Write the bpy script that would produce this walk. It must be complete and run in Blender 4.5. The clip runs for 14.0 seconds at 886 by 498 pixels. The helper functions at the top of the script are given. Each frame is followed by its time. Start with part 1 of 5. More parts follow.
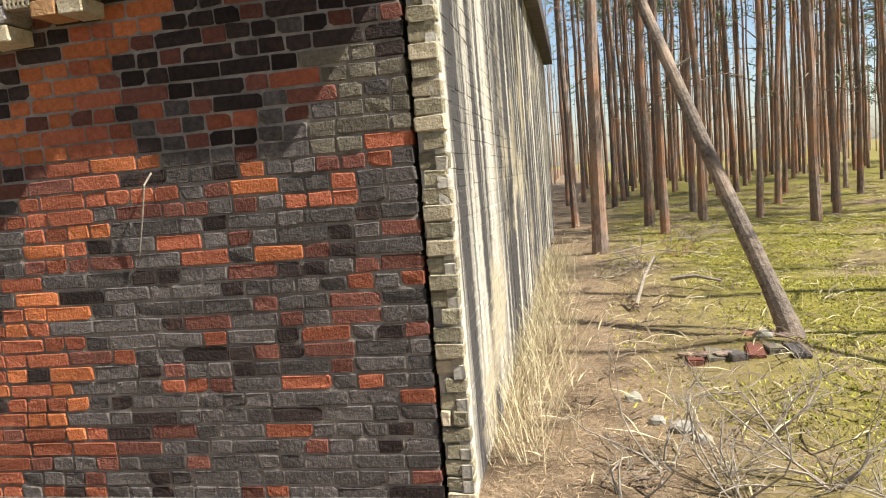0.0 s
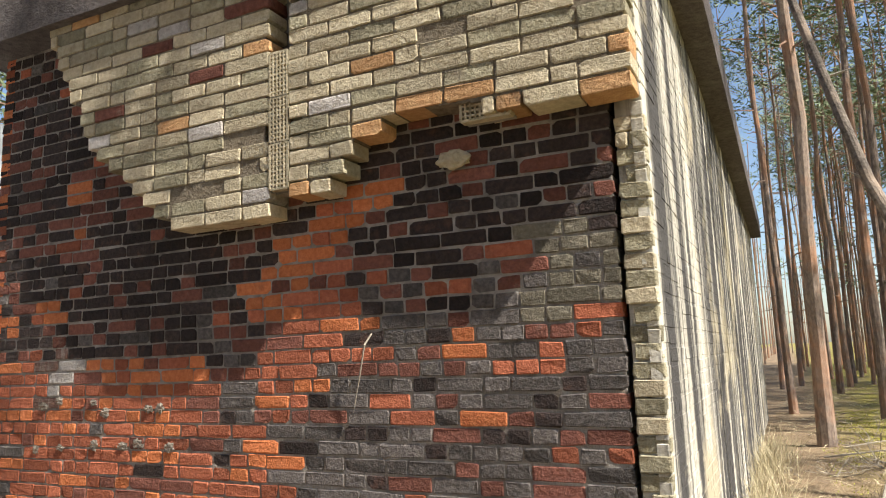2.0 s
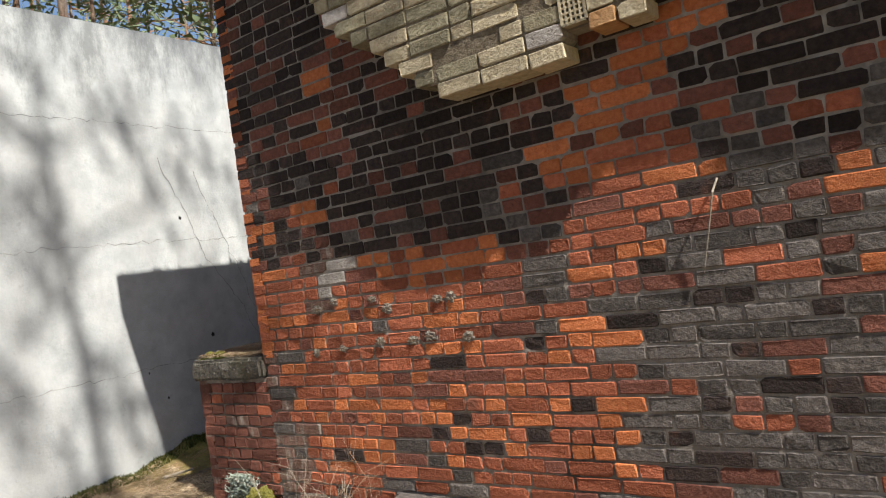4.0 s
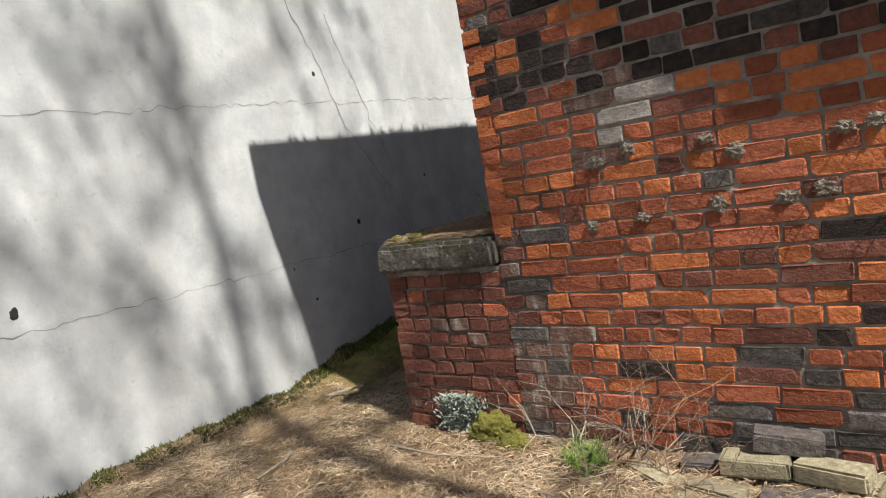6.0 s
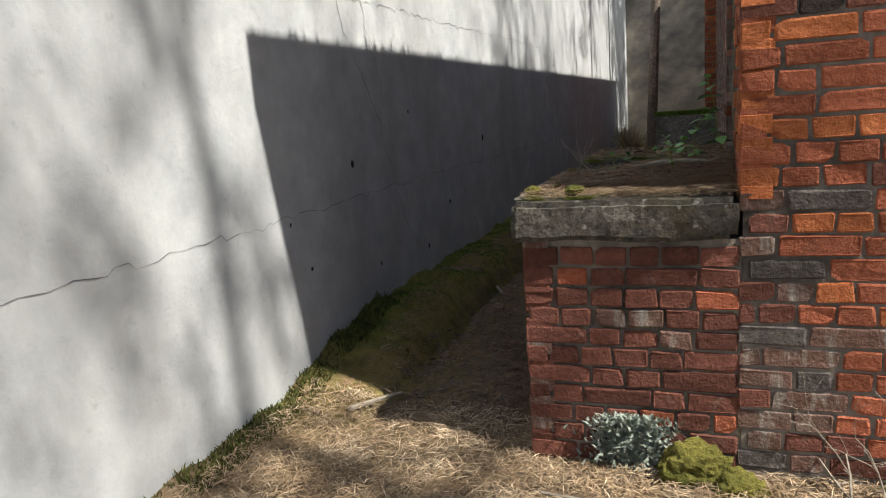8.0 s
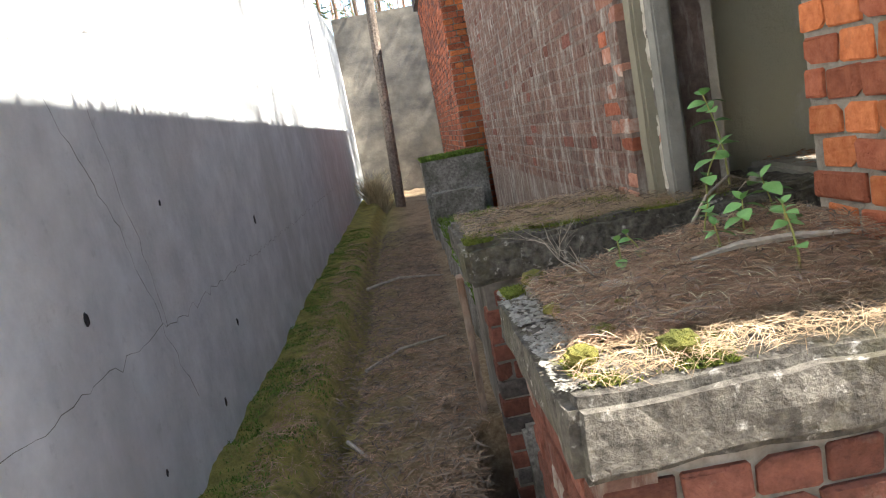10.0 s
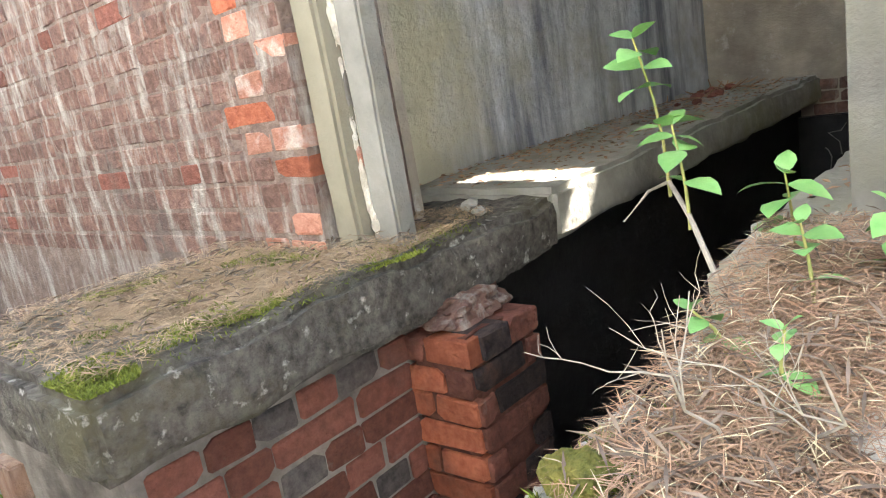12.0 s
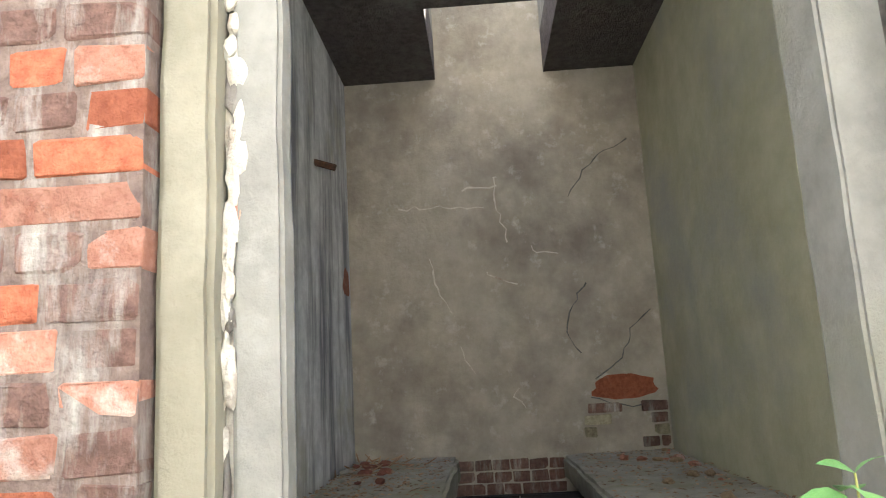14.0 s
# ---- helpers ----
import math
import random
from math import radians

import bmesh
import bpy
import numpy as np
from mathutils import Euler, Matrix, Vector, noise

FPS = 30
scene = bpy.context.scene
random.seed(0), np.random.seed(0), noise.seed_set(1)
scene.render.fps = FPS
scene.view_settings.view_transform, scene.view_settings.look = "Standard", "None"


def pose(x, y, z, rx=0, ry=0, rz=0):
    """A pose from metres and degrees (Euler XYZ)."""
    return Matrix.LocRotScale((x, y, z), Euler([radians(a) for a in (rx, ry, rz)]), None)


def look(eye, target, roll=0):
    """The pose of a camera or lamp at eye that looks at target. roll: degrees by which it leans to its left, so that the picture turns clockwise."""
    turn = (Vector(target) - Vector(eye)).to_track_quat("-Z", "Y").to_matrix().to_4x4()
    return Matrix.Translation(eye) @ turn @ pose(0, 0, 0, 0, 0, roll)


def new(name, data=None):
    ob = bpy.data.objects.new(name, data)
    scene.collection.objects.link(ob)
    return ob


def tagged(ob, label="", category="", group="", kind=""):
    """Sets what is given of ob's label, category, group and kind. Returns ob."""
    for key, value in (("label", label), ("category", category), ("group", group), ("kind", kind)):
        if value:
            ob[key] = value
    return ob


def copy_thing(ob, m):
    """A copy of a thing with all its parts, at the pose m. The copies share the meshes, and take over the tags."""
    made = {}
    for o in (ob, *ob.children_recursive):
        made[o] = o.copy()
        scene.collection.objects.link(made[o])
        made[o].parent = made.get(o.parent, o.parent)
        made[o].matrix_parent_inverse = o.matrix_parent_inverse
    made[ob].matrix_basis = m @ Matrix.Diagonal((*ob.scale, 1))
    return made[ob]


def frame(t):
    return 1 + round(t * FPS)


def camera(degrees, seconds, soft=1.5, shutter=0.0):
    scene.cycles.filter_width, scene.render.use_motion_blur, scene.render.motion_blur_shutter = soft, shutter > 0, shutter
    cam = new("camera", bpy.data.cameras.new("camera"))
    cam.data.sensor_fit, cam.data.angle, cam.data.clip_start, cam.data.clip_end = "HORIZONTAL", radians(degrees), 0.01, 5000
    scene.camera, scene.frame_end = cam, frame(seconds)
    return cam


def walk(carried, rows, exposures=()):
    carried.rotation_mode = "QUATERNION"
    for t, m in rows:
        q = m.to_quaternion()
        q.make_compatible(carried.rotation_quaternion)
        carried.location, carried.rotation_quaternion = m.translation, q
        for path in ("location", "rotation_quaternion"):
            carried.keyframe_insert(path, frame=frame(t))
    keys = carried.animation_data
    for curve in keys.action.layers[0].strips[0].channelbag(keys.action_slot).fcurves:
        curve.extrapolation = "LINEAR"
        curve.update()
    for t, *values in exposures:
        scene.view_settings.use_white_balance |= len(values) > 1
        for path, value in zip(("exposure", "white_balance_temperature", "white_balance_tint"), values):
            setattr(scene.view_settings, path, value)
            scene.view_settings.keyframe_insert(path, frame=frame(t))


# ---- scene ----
cam = camera(64.0, 14.0, 1.1)

PATH = [
    (0, (0.682, -3.028, 1.632), (0.303, -1.075, 1.424), -4.9),
    (0.5, (0.707, -3.028, 1.61), (0.314, -1.067, 1.609), -5.1),
    (1, (0.698, -3.068, 1.613), (0.27, -1.124, 1.811), -5.1),
    (1.5, (0.713, -3.074, 1.647), (0.086, -1.194, 1.919), -4.1),
    (2, (0.617, -3.079, 1.638), (-0.231, -1.291, 1.933), -2.1),
    (2.5, (0.35, -3.209, 1.683), (-0.652, -1.501, 1.967), -0.9),
    (3, (0.165, -3.276, 1.646), (-1.016, -1.689, 1.943), -1.0),
    (3.2, (0.07, -3.263, 1.612), (-1.125, -1.682, 1.887), -4.3),
    (5.3, (-1.646, -2.748, 1.515), (-2.828, -1.144, 1.336), -11.2),
    (5.5, (-1.833, -2.736, 1.481), (-3.054, -1.163, 1.291), -10.9),
    (6, (-2.341, -2.75, 1.446), (-3.613, -1.219, 1.249), -9.8),
    (6.5, (-2.849, -2.709, 1.351), (-4.108, -1.174, 1.109), -10.4),
    (7, (-3.358, -2.697, 1.331), (-4.466, -1.067, 0.992), -8.4),
    (7.5, (-3.914, -2.655, 1.413), (-4.742, -0.881, 1.003), -4.4),
    (7.6, (-3.932, -2.609, 1.452), (-4.769, -0.842, 1.029), -8.5),
    (7.7, (-4.043, -2.6, 1.462), (-4.829, -0.807, 1.051), -6.4),
    (9.8, (-5.2, -1.186, 1.599), (-5.308, 0.789, 1.297), -11.7),
    (10, (-5.258, -1.064, 1.587), (-5.195, 0.907, 1.254), -10.8),
    (10.5, (-5.447, -0.689, 1.561), (-4.882, 1.192, 1.185), -8.1),
    (11, (-5.466, -0.341, 1.539), (-4.548, 1.4, 1.185), -13.4),
    (11.5, (-5.438, 0.059, 1.523), (-4.226, 1.597, 1.116), -12.5),
    (12, (-5.469, 0.414, 1.53), (-4.029, 1.723, 1.069), -9.9),
    (12.5, (-5.418, 0.688, 1.541), (-3.743, 1.722, 1.186), -8.3),
    (13, (-5.339, 0.936, 1.596), (-3.454, 1.579, 1.417), -5.4),
    (13.5, (-5.339, 1.199, 1.612), (-3.36, 1.488, 1.609), -3.8),
    (14, (-5.346, 1.376, 1.684), (-3.38, 1.468, 2.041), -3.1),
]
walk(cam, [(t, look(eye, target, roll)) for t, eye, target, roll in PATH],
     exposures=[(0, 1.0), (1.5, 1.1), (2.5, 1.1), (3.2, 0.95), (5.3, 0.7), (6.3, 0.65), (7.6, 0.6), (9.8, 2.5), (10.5, 2.95), (11.2, 3.7), (12.5, 4.2), (13.5, 4.4), (14, 4.25)])

# ---- world, sun ----
SUN = Vector((0.66, -0.15, 0.86)).normalized()
world = bpy.data.worlds.new("sky")
scene.world = world
world.use_nodes = True
wn = world.node_tree
sky = wn.nodes.new("ShaderNodeTexSky")
sky.sky_type, sky.sun_disc = "NISHITA", False
sky.sun_elevation = math.asin(SUN.z)
sky.sun_rotation = math.atan2(SUN.x, SUN.y)
wn.links.new(sky.outputs[0], wn.nodes["Background"].inputs[0])
wn.nodes["Background"].inputs[1].default_value = 0.085
sun = new("sun", bpy.data.lights.new("sun", "SUN"))
sun.data.energy, sun.data.angle, sun.data.color = 5.0, radians(0.6), (1.0, 0.93, 0.82)
sun.matrix_world = look(SUN * 30, (0, 0, 0))


# ---- materials ----
def node(nt, kind, **sets):
    n = nt.nodes.new(kind)
    for key, value in sets.items():
        n.inputs[key.replace("_", " ")].default_value = value
    return n


def surface(name, c1, c2, scale, rough=0.9, bump=0.3, c3=None, scale3=1.0, cover=0.5, edge=0.12,
            vary=0.0, island=False, stretch=(1, 1, 1), stretch3=(1, 1, 1), metal=0.0, fine=0.0, c4=None, scale4=0.5, cover4=0.4):
    """Two tones by fine noise, a third and fourth by patches, relief, and a change from piece to piece."""
    m = bpy.data.materials.new(name)
    m.use_nodes = True
    nt = m.node_tree
    bsdf = nt.nodes["Principled BSDF"]
    bsdf.inputs["Roughness"].default_value, bsdf.inputs["Metallic"].default_value = rough, metal
    bsdf.inputs["Specular IOR Level"].default_value = 0.25
    geo = nt.nodes.new("ShaderNodeNewGeometry")

    def field(sc, st, detail=6.0):
        mp = nt.nodes.new("ShaderNodeMapping")
        mp.inputs["Scale"].default_value = st
        nt.links.new(geo.outputs["Position"], mp.inputs["Vector"])
        n = node(nt, "ShaderNodeTexNoise", Scale=sc, Detail=detail, Roughness=0.65)
        nt.links.new(mp.outputs[0], n.inputs["Vector"])
        return n.outputs[0]

    def ramp(src, lo, hi):
        r = nt.nodes.new("ShaderNodeMapRange")
        r.inputs["From Min"].default_value, r.inputs["From Max"].default_value = lo, hi
        nt.links.new(src, r.inputs["Value"])
        return r.outputs[0]

    def mix(fac, a, b):
        x = nt.nodes.new("ShaderNodeMix")
        x.data_type = "RGBA"
        nt.links.new(fac, x.inputs[0])
        for slot, v in ((6, a), (7, b)):
            if isinstance(v, tuple):
                x.inputs[slot].default_value = (*v, 1)
            else:
                nt.links.new(v, x.inputs[slot])
        return x.outputs[2]

    grain = field(scale, stretch)
    col = mix(ramp(grain, 0.32, 0.68), c1, c2)
    if c3:
        col = mix(ramp(field(scale3, stretch3), 1 - cover - edge, 1 - cover + edge), col, c3)
    if c4:
        col = mix(ramp(field(scale4, (1, 1, 1)), 1 - cover4 - edge, 1 - cover4 + edge), col, c4)
    if vary:
        if island:
            rnd = geo.outputs["Random Per Island"]
        else:
            rnd = nt.nodes.new("ShaderNodeObjectInfo").outputs["Random"]
        v = nt.nodes.new("ShaderNodeMapRange")
        v.inputs["To Min"].default_value, v.inputs["To Max"].default_value = 1 - vary, 1 + vary
        nt.links.new(rnd, v.inputs["Value"])
        hsv = nt.nodes.new("ShaderNodeHueSaturation")
        nt.links.new(v.outputs[0], hsv.inputs["Value"])
        nt.links.new(col, hsv.inputs["Color"])
        col = hsv.outputs[0]
    nt.links.new(col, bsdf.inputs["Base Color"])
    if bump:
        b = node(nt, "ShaderNodeBump", Strength=bump, Distance=0.02)
        h = field(fine or scale * 2.2, (1, 1, 1), 8.0)
        nt.links.new(h, b.inputs["Height"])
        nt.links.new(b.outputs[0], bsdf.inputs["Normal"])
    return m


def brick_pair(name, c1, c2, vary=0.25, c3=(0.32, 0.29, 0.25), cover=0.22, rough=0.92, c4=(0.12, 0.085, 0.068), cover4=0.28, stretch3=(1, 1, 1)):
    """One brick colour, for single bricks and for joined ones."""
    a = dict(scale=34, rough=rough, bump=1.0, fine=48, c3=c3, scale3=9, cover=cover, edge=0.1, vary=vary, c4=c4, scale4=2.1, cover4=cover4, stretch3=stretch3)
    return surface(name, c1, c2, **a), surface(name + "_joined", c1, c2, island=True, **a)


BRICK = {
    # real soot, darkened further to stand for shade below the facing
    "soot": brick_pair("brick_soot_shade", (0.022, 0.018, 0.018), (0.06, 0.042, 0.038), 0.45, (0.12, 0.06, 0.045), 0.34, c4=(0.03, 0.024, 0.022)),
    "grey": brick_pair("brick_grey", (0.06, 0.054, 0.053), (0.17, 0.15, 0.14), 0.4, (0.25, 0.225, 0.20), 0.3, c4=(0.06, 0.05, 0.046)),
    "lichened": brick_pair("brick_lichened", (0.11, 0.10, 0.075), (0.22, 0.195, 0.15), 0.3, (0.30, 0.27, 0.2), 0.34, c4=(0.09, 0.08, 0.06)),
    "brown": brick_pair("brick_brown", (0.14, 0.055, 0.042), (0.25, 0.10, 0.072), 0.35, (0.30, 0.24, 0.20), 0.28),
    "red": brick_pair("brick_red", (0.30, 0.085, 0.045), (0.46, 0.155, 0.085), 0.34, (0.52, 0.36, 0.28), 0.24, c4=(0.10, 0.06, 0.05), cover4=0.3),
    "orange": brick_pair("brick_orange", (0.45, 0.125, 0.045), (0.62, 0.22, 0.09), 0.28, (0.30, 0.11, 0.06), 0.32, c4=(0.17, 0.08, 0.055), cover4=0.27),
    "pale": brick_pair("brick_pale", (0.40, 0.36, 0.33), (0.64, 0.60, 0.57), 0.25, (0.28, 0.2, 0.17), 0.3),
    "yellow": brick_pair("brick_yellow", (0.43, 0.36, 0.245), (0.60, 0.53, 0.385), 0.26, (0.34, 0.28, 0.19), 0.36, c4=(0.27, 0.22, 0.15)),
    "yellowgrey": brick_pair("brick_yellow_grey", (0.25, 0.225, 0.15), (0.42, 0.38, 0.27), 0.3, (0.14, 0.125, 0.09), 0.34),
    "yelloworange": brick_pair("brick_yellow_orange", (0.45, 0.24, 0.11), (0.60, 0.37, 0.19), 0.2),
    "limed": brick_pair("brick_limed", (0.13, 0.075, 0.06), (0.25, 0.145, 0.115), 0.16, (0.44, 0.41, 0.37), 0.4, c4=(0.14, 0.115, 0.105), cover4=0.36, stretch3=(1.7, 1.7, 0.4)),
    "faded": brick_pair("brick_faded", (0.36, 0.15, 0.10), (0.50, 0.26, 0.19), 0.25, (0.62, 0.56, 0.50), 0.38, c4=(0.20, 0.14, 0.12), cover4=0.3),
    "limewash": (None, None),
}
MORTAR = surface("mortar", (0.30, 0.27, 0.23), (0.46, 0.42, 0.37), 30, bump=0.8, c3=(0.06, 0.055, 0.05), scale3=1.6, cover=0.45)
MORTAR_BUFF = surface("mortar_buff", (0.13, 0.105, 0.075), (0.27, 0.225, 0.165), 26, bump=0.9, c3=(0.36, 0.31, 0.23), scale3=5, cover=0.35)
MORTAR_LIMED = surface("mortar_limed", (0.15, 0.105, 0.09), (0.27, 0.20, 0.17), 24, bump=0.9, c3=(0.44, 0.41, 0.37), scale3=9, cover=0.4, edge=0.1, stretch3=(1.7, 1.7, 0.4), c4=(0.14, 0.115, 0.105), scale4=2.1, cover4=0.36)
MORTAR_SOOT = surface("mortar_sooty", (0.18, 0.16, 0.145), (0.42, 0.385, 0.345), 9, bump=0.8, c3=(0.05, 0.045, 0.04), scale3=1.3, cover=0.4)
# dark streaks: part staining, part tree-trunk shadows painted into the colour
LIMEWASH = surface("limewash_streaked", (0.44, 0.41, 0.35), (0.63, 0.60, 0.52), 16, bump=0.5, c3=(0.06, 0.057, 0.056), scale3=2.7,
                   cover=0.52, edge=0.05, stretch3=(1, 1, 0.035), c4=(0.42, 0.37, 0.27), scale4=0.9, cover4=0.42)
BRICK["limewash"] = (LIMEWASH, LIMEWASH)
CONCRETE = surface("concrete_weathered", (0.42, 0.45, 0.475), (0.57, 0.60, 0.615), 5, bump=0.25, c3=(0.36, 0.37, 0.375), scale3=1.1, cover=0.40, edge=0.16, stretch3=(1, 1, 0.4), c4=(0.29, 0.305, 0.32), scale4=16, cover4=0.24, fine=38)
CONCRETE_DARK = surface("concrete_mossy_grey", (0.13, 0.12, 0.11), (0.42, 0.40, 0.37), 34, bump=0.9, c3=(0.10, 0.10, 0.075), scale3=3, cover=0.45, fine=45)
CONCRETE_CAP = surface("concrete_cap", (0.05, 0.045, 0.04), (0.19, 0.175, 0.15), 34, bump=1.0, c3=(0.12, 0.11, 0.07), scale3=4, cover=0.4, edge=0.07, c4=(0.58, 0.56, 0.52), scale4=24, cover4=0.33, fine=50)
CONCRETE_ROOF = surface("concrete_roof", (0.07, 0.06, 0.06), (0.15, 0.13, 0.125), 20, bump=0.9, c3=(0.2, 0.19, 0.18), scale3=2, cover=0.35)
CONCRETE_POST = surface("concrete_post", (0.19, 0.183, 0.165), (0.28, 0.27, 0.245), 7, bump=0.35, c3=(0.23, 0.225, 0.175), scale3=2.0, cover=0.38, c4=(0.36, 0.35, 0.325), scale4=5, cover4=0.3, fine=40)
CONCRETE_PALE = surface("concrete_pale", (0.26, 0.25, 0.22), (0.385, 0.37, 0.325), 9, bump=0.3, c3=(0.24, 0.24, 0.16), scale3=2.2, cover=0.38, fine=40)
PLASTER = surface("plaster_stained", (0.40, 0.355, 0.285), (0.54, 0.49, 0.405), 5, bump=0.5, c3=(0.27, 0.235, 0.20), scale3=1.6, cover=0.42, c4=(0.66, 0.63, 0.59), scale4=9, cover4=0.3, fine=22)
PLASTER_BLUE = surface("plaster_sooty_streaked", (0.50, 0.52, 0.56), (0.76, 0.78, 0.81), 9, bump=0.7, c3=(0.21, 0.22, 0.265), scale3=6, cover=0.46, edge=0.1, stretch3=(1, 1, 0.14), c4=(0.40, 0.385, 0.30), scale4=1.5, cover4=0.34, fine=24)
PLASTER_OLIVE = surface("plaster_algae", (0.40, 0.395, 0.27), (0.52, 0.515, 0.38), 3.5, bump=0.25, c3=(0.36, 0.365, 0.35), scale3=0.8, cover=0.42, fine=24)
CONCRETE_END = surface("concrete_brown_stained", (0.19, 0.17, 0.14), (0.29, 0.265, 0.22), 4, bump=0.3, c3=(0.10, 0.095, 0.09), scale3=1.0, cover=0.45, stretch3=(1, 1, 1.8), fine=30)
def runs_from_top(m, colour, z0, z1):
    """Dirt that has run down from a wall's top edge, between z0 and z1, in ragged tongues."""
    nt, bsdf = m.node_tree, m.node_tree.nodes["Principled BSDF"]
    own = bsdf.inputs["Base Color"].links[0].from_socket
    geo = nt.nodes.new("ShaderNodeNewGeometry")
    sep = nt.nodes.new("ShaderNodeSeparateXYZ")
    nt.links.new(geo.outputs["Position"], sep.inputs[0])
    mp = nt.nodes.new("ShaderNodeMapping")
    mp.inputs["Scale"].default_value = (1, 1, 0.4)
    nt.links.new(geo.outputs["Position"], mp.inputs["Vector"])
    tongues = node(nt, "ShaderNodeTexNoise", Scale=3.5, Detail=9.0, Roughness=0.75)
    nt.links.new(mp.outputs[0], tongues.inputs["Vector"])
    add = nt.nodes.new("ShaderNodeMath")
    add.operation = "MULTIPLY_ADD"
    add.inputs[1].default_value = 3.0
    nt.links.new(tongues.outputs[0], add.inputs[0])
    nt.links.new(sep.outputs[2], add.inputs[2])
    span = nt.nodes.new("ShaderNodeMapRange")
    span.inputs["From Min"].default_value, span.inputs["From Max"].default_value = z0 + 1.5, z1 + 1.5
    span.inputs["To Max"].default_value = 0.8
    nt.links.new(add.outputs[0], span.inputs["Value"])
    mx = nt.nodes.new("ShaderNodeMix")
    mx.data_type = "RGBA"
    mx.inputs[7].default_value = (*colour, 1)
    nt.links.new(span.outputs[0], mx.inputs[0])
    nt.links.new(own, mx.inputs[6])
    nt.links.new(mx.outputs[2], bsdf.inputs["Base Color"])


runs_from_top(CONCRETE, (0.19, 0.205, 0.215), 3.55, 4.15)


def stain_towards(m, other, x0, x1):
    """The other material's colour before x0, the material's own past x1, with a ragged change between."""
    nt, bsdf = m.node_tree, m.node_tree.nodes["Principled BSDF"]
    own = bsdf.inputs["Base Color"].links[0].from_socket
    geo = nt.nodes.new("ShaderNodeNewGeometry")
    sep = nt.nodes.new("ShaderNodeSeparateXYZ")
    nt.links.new(geo.outputs["Position"], sep.inputs[0])
    ragged = node(nt, "ShaderNodeTexNoise", Scale=2.2, Detail=6.0, Roughness=0.65)
    add = nt.nodes.new("ShaderNodeMath")
    add.operation = "MULTIPLY_ADD"
    add.inputs[1].default_value = 2.4
    nt.links.new(ragged.outputs[0], add.inputs[0])
    nt.links.new(geo.outputs["Position"], ragged.inputs["Vector"])
    nt.links.new(sep.outputs[0], add.inputs[2])
    span = nt.nodes.new("ShaderNodeMapRange")
    span.inputs["From Min"].default_value, span.inputs["From Max"].default_value = x0 + 1.2, x1 + 1.2
    nt.links.new(add.outputs[0], span.inputs["Value"])
    mx = nt.nodes.new("ShaderNodeMix")
    mx.data_type = "RGBA"
    mx.inputs[6].default_value = (*other, 1)
    nt.links.new(span.outputs[0], mx.inputs[0])
    nt.links.new(own, mx.inputs[7])
    nt.links.new(mx.outputs[2], bsdf.inputs["Base Color"])


stain_towards(PLASTER_BLUE, (0.43, 0.41, 0.31), -3.4, -2.7)
PLASTER_PALE = surface("plaster_yellowed", (0.20, 0.185, 0.14), (0.31, 0.285, 0.225), 6, bump=0.35, c3=(0.23, 0.21, 0.155), scale3=3, cover=0.4, stretch3=(1, 1, 0.3), fine=26)
CRUMBLE = surface("plaster_broken", (0.55, 0.50, 0.42), (0.75, 0.71, 0.63), 18, bump=0.9, c3=(0.25, 0.15, 0.1), scale3=6, cover=0.36)
LITTER = surface("needle_litter", (0.25, 0.17, 0.105), (0.45, 0.345, 0.23), 55, bump=1.0, c3=(0.125, 0.085, 0.055), scale3=3.5, cover=0.42)
MOSS = surface("moss", (0.14, 0.14, 0.03), (0.32, 0.29, 0.07), 60, bump=1.0, c3=(0.06, 0.085, 0.015), scale3=4, cover=0.4)
# very dark tones for the pit's floor and its sides
PIT_SOIL = surface("dark_earth", (0.035, 0.03, 0.027), (0.09, 0.075, 0.064), 12, bump=0.9, c3=(0.09, 0.06, 0.045), scale3=4, cover=0.33)
BLACK = surface("near_black", (0.013, 0.013, 0.014), (0.032, 0.031, 0.032), 7, bump=0.4, c3=(0.05, 0.05, 0.055), scale3=5, cover=0.28, rough=0.6)


# ---- mesh helpers ----
def part(name, bm, material, parent=None, label=""):
    """Links a bmesh as one mesh object, under a thing where one is given."""
    me = bpy.data.meshes.new(name)
    if isinstance(bm, tuple):
        me.from_pydata(bm[0], [], bm[1])
    else:
        bm.to_mesh(me)
        bm.free()
    for m in material if isinstance(material, (list, tuple)) else [material]:
        me.materials.append(m)
    ob = new(name, me)
    if parent:
        ob.parent = parent
    return tagged(ob, label)


def empty(name, at=(0, 0, 0), **tags):
    ob = new(name)
    ob.location = at
    return tagged(ob, **tags)


def box(bm, x0, x1, y0, y1, z0, z1, bevel=0.0):
    made = bmesh.ops.create_cube(bm, size=1)["verts"]
    for v in made:
        v.co = (x0 + (v.co.x + 0.5) * (x1 - x0), y0 + (v.co.y + 0.5) * (y1 - y0), z0 + (v.co.z + 0.5) * (z1 - z0))
    if bevel:
        edges = list({e for v in made for e in v.link_edges})
        bmesh.ops.bevel(bm, geom=edges, offset=bevel, segments=2, affect="EDGES")
    return made


def boxed(name, dims, material, parent=None, label="", bevel=0.0):
    bm = bmesh.new()
    box(bm, *dims, bevel=bevel)
    return part(name, bm, material, parent, label)


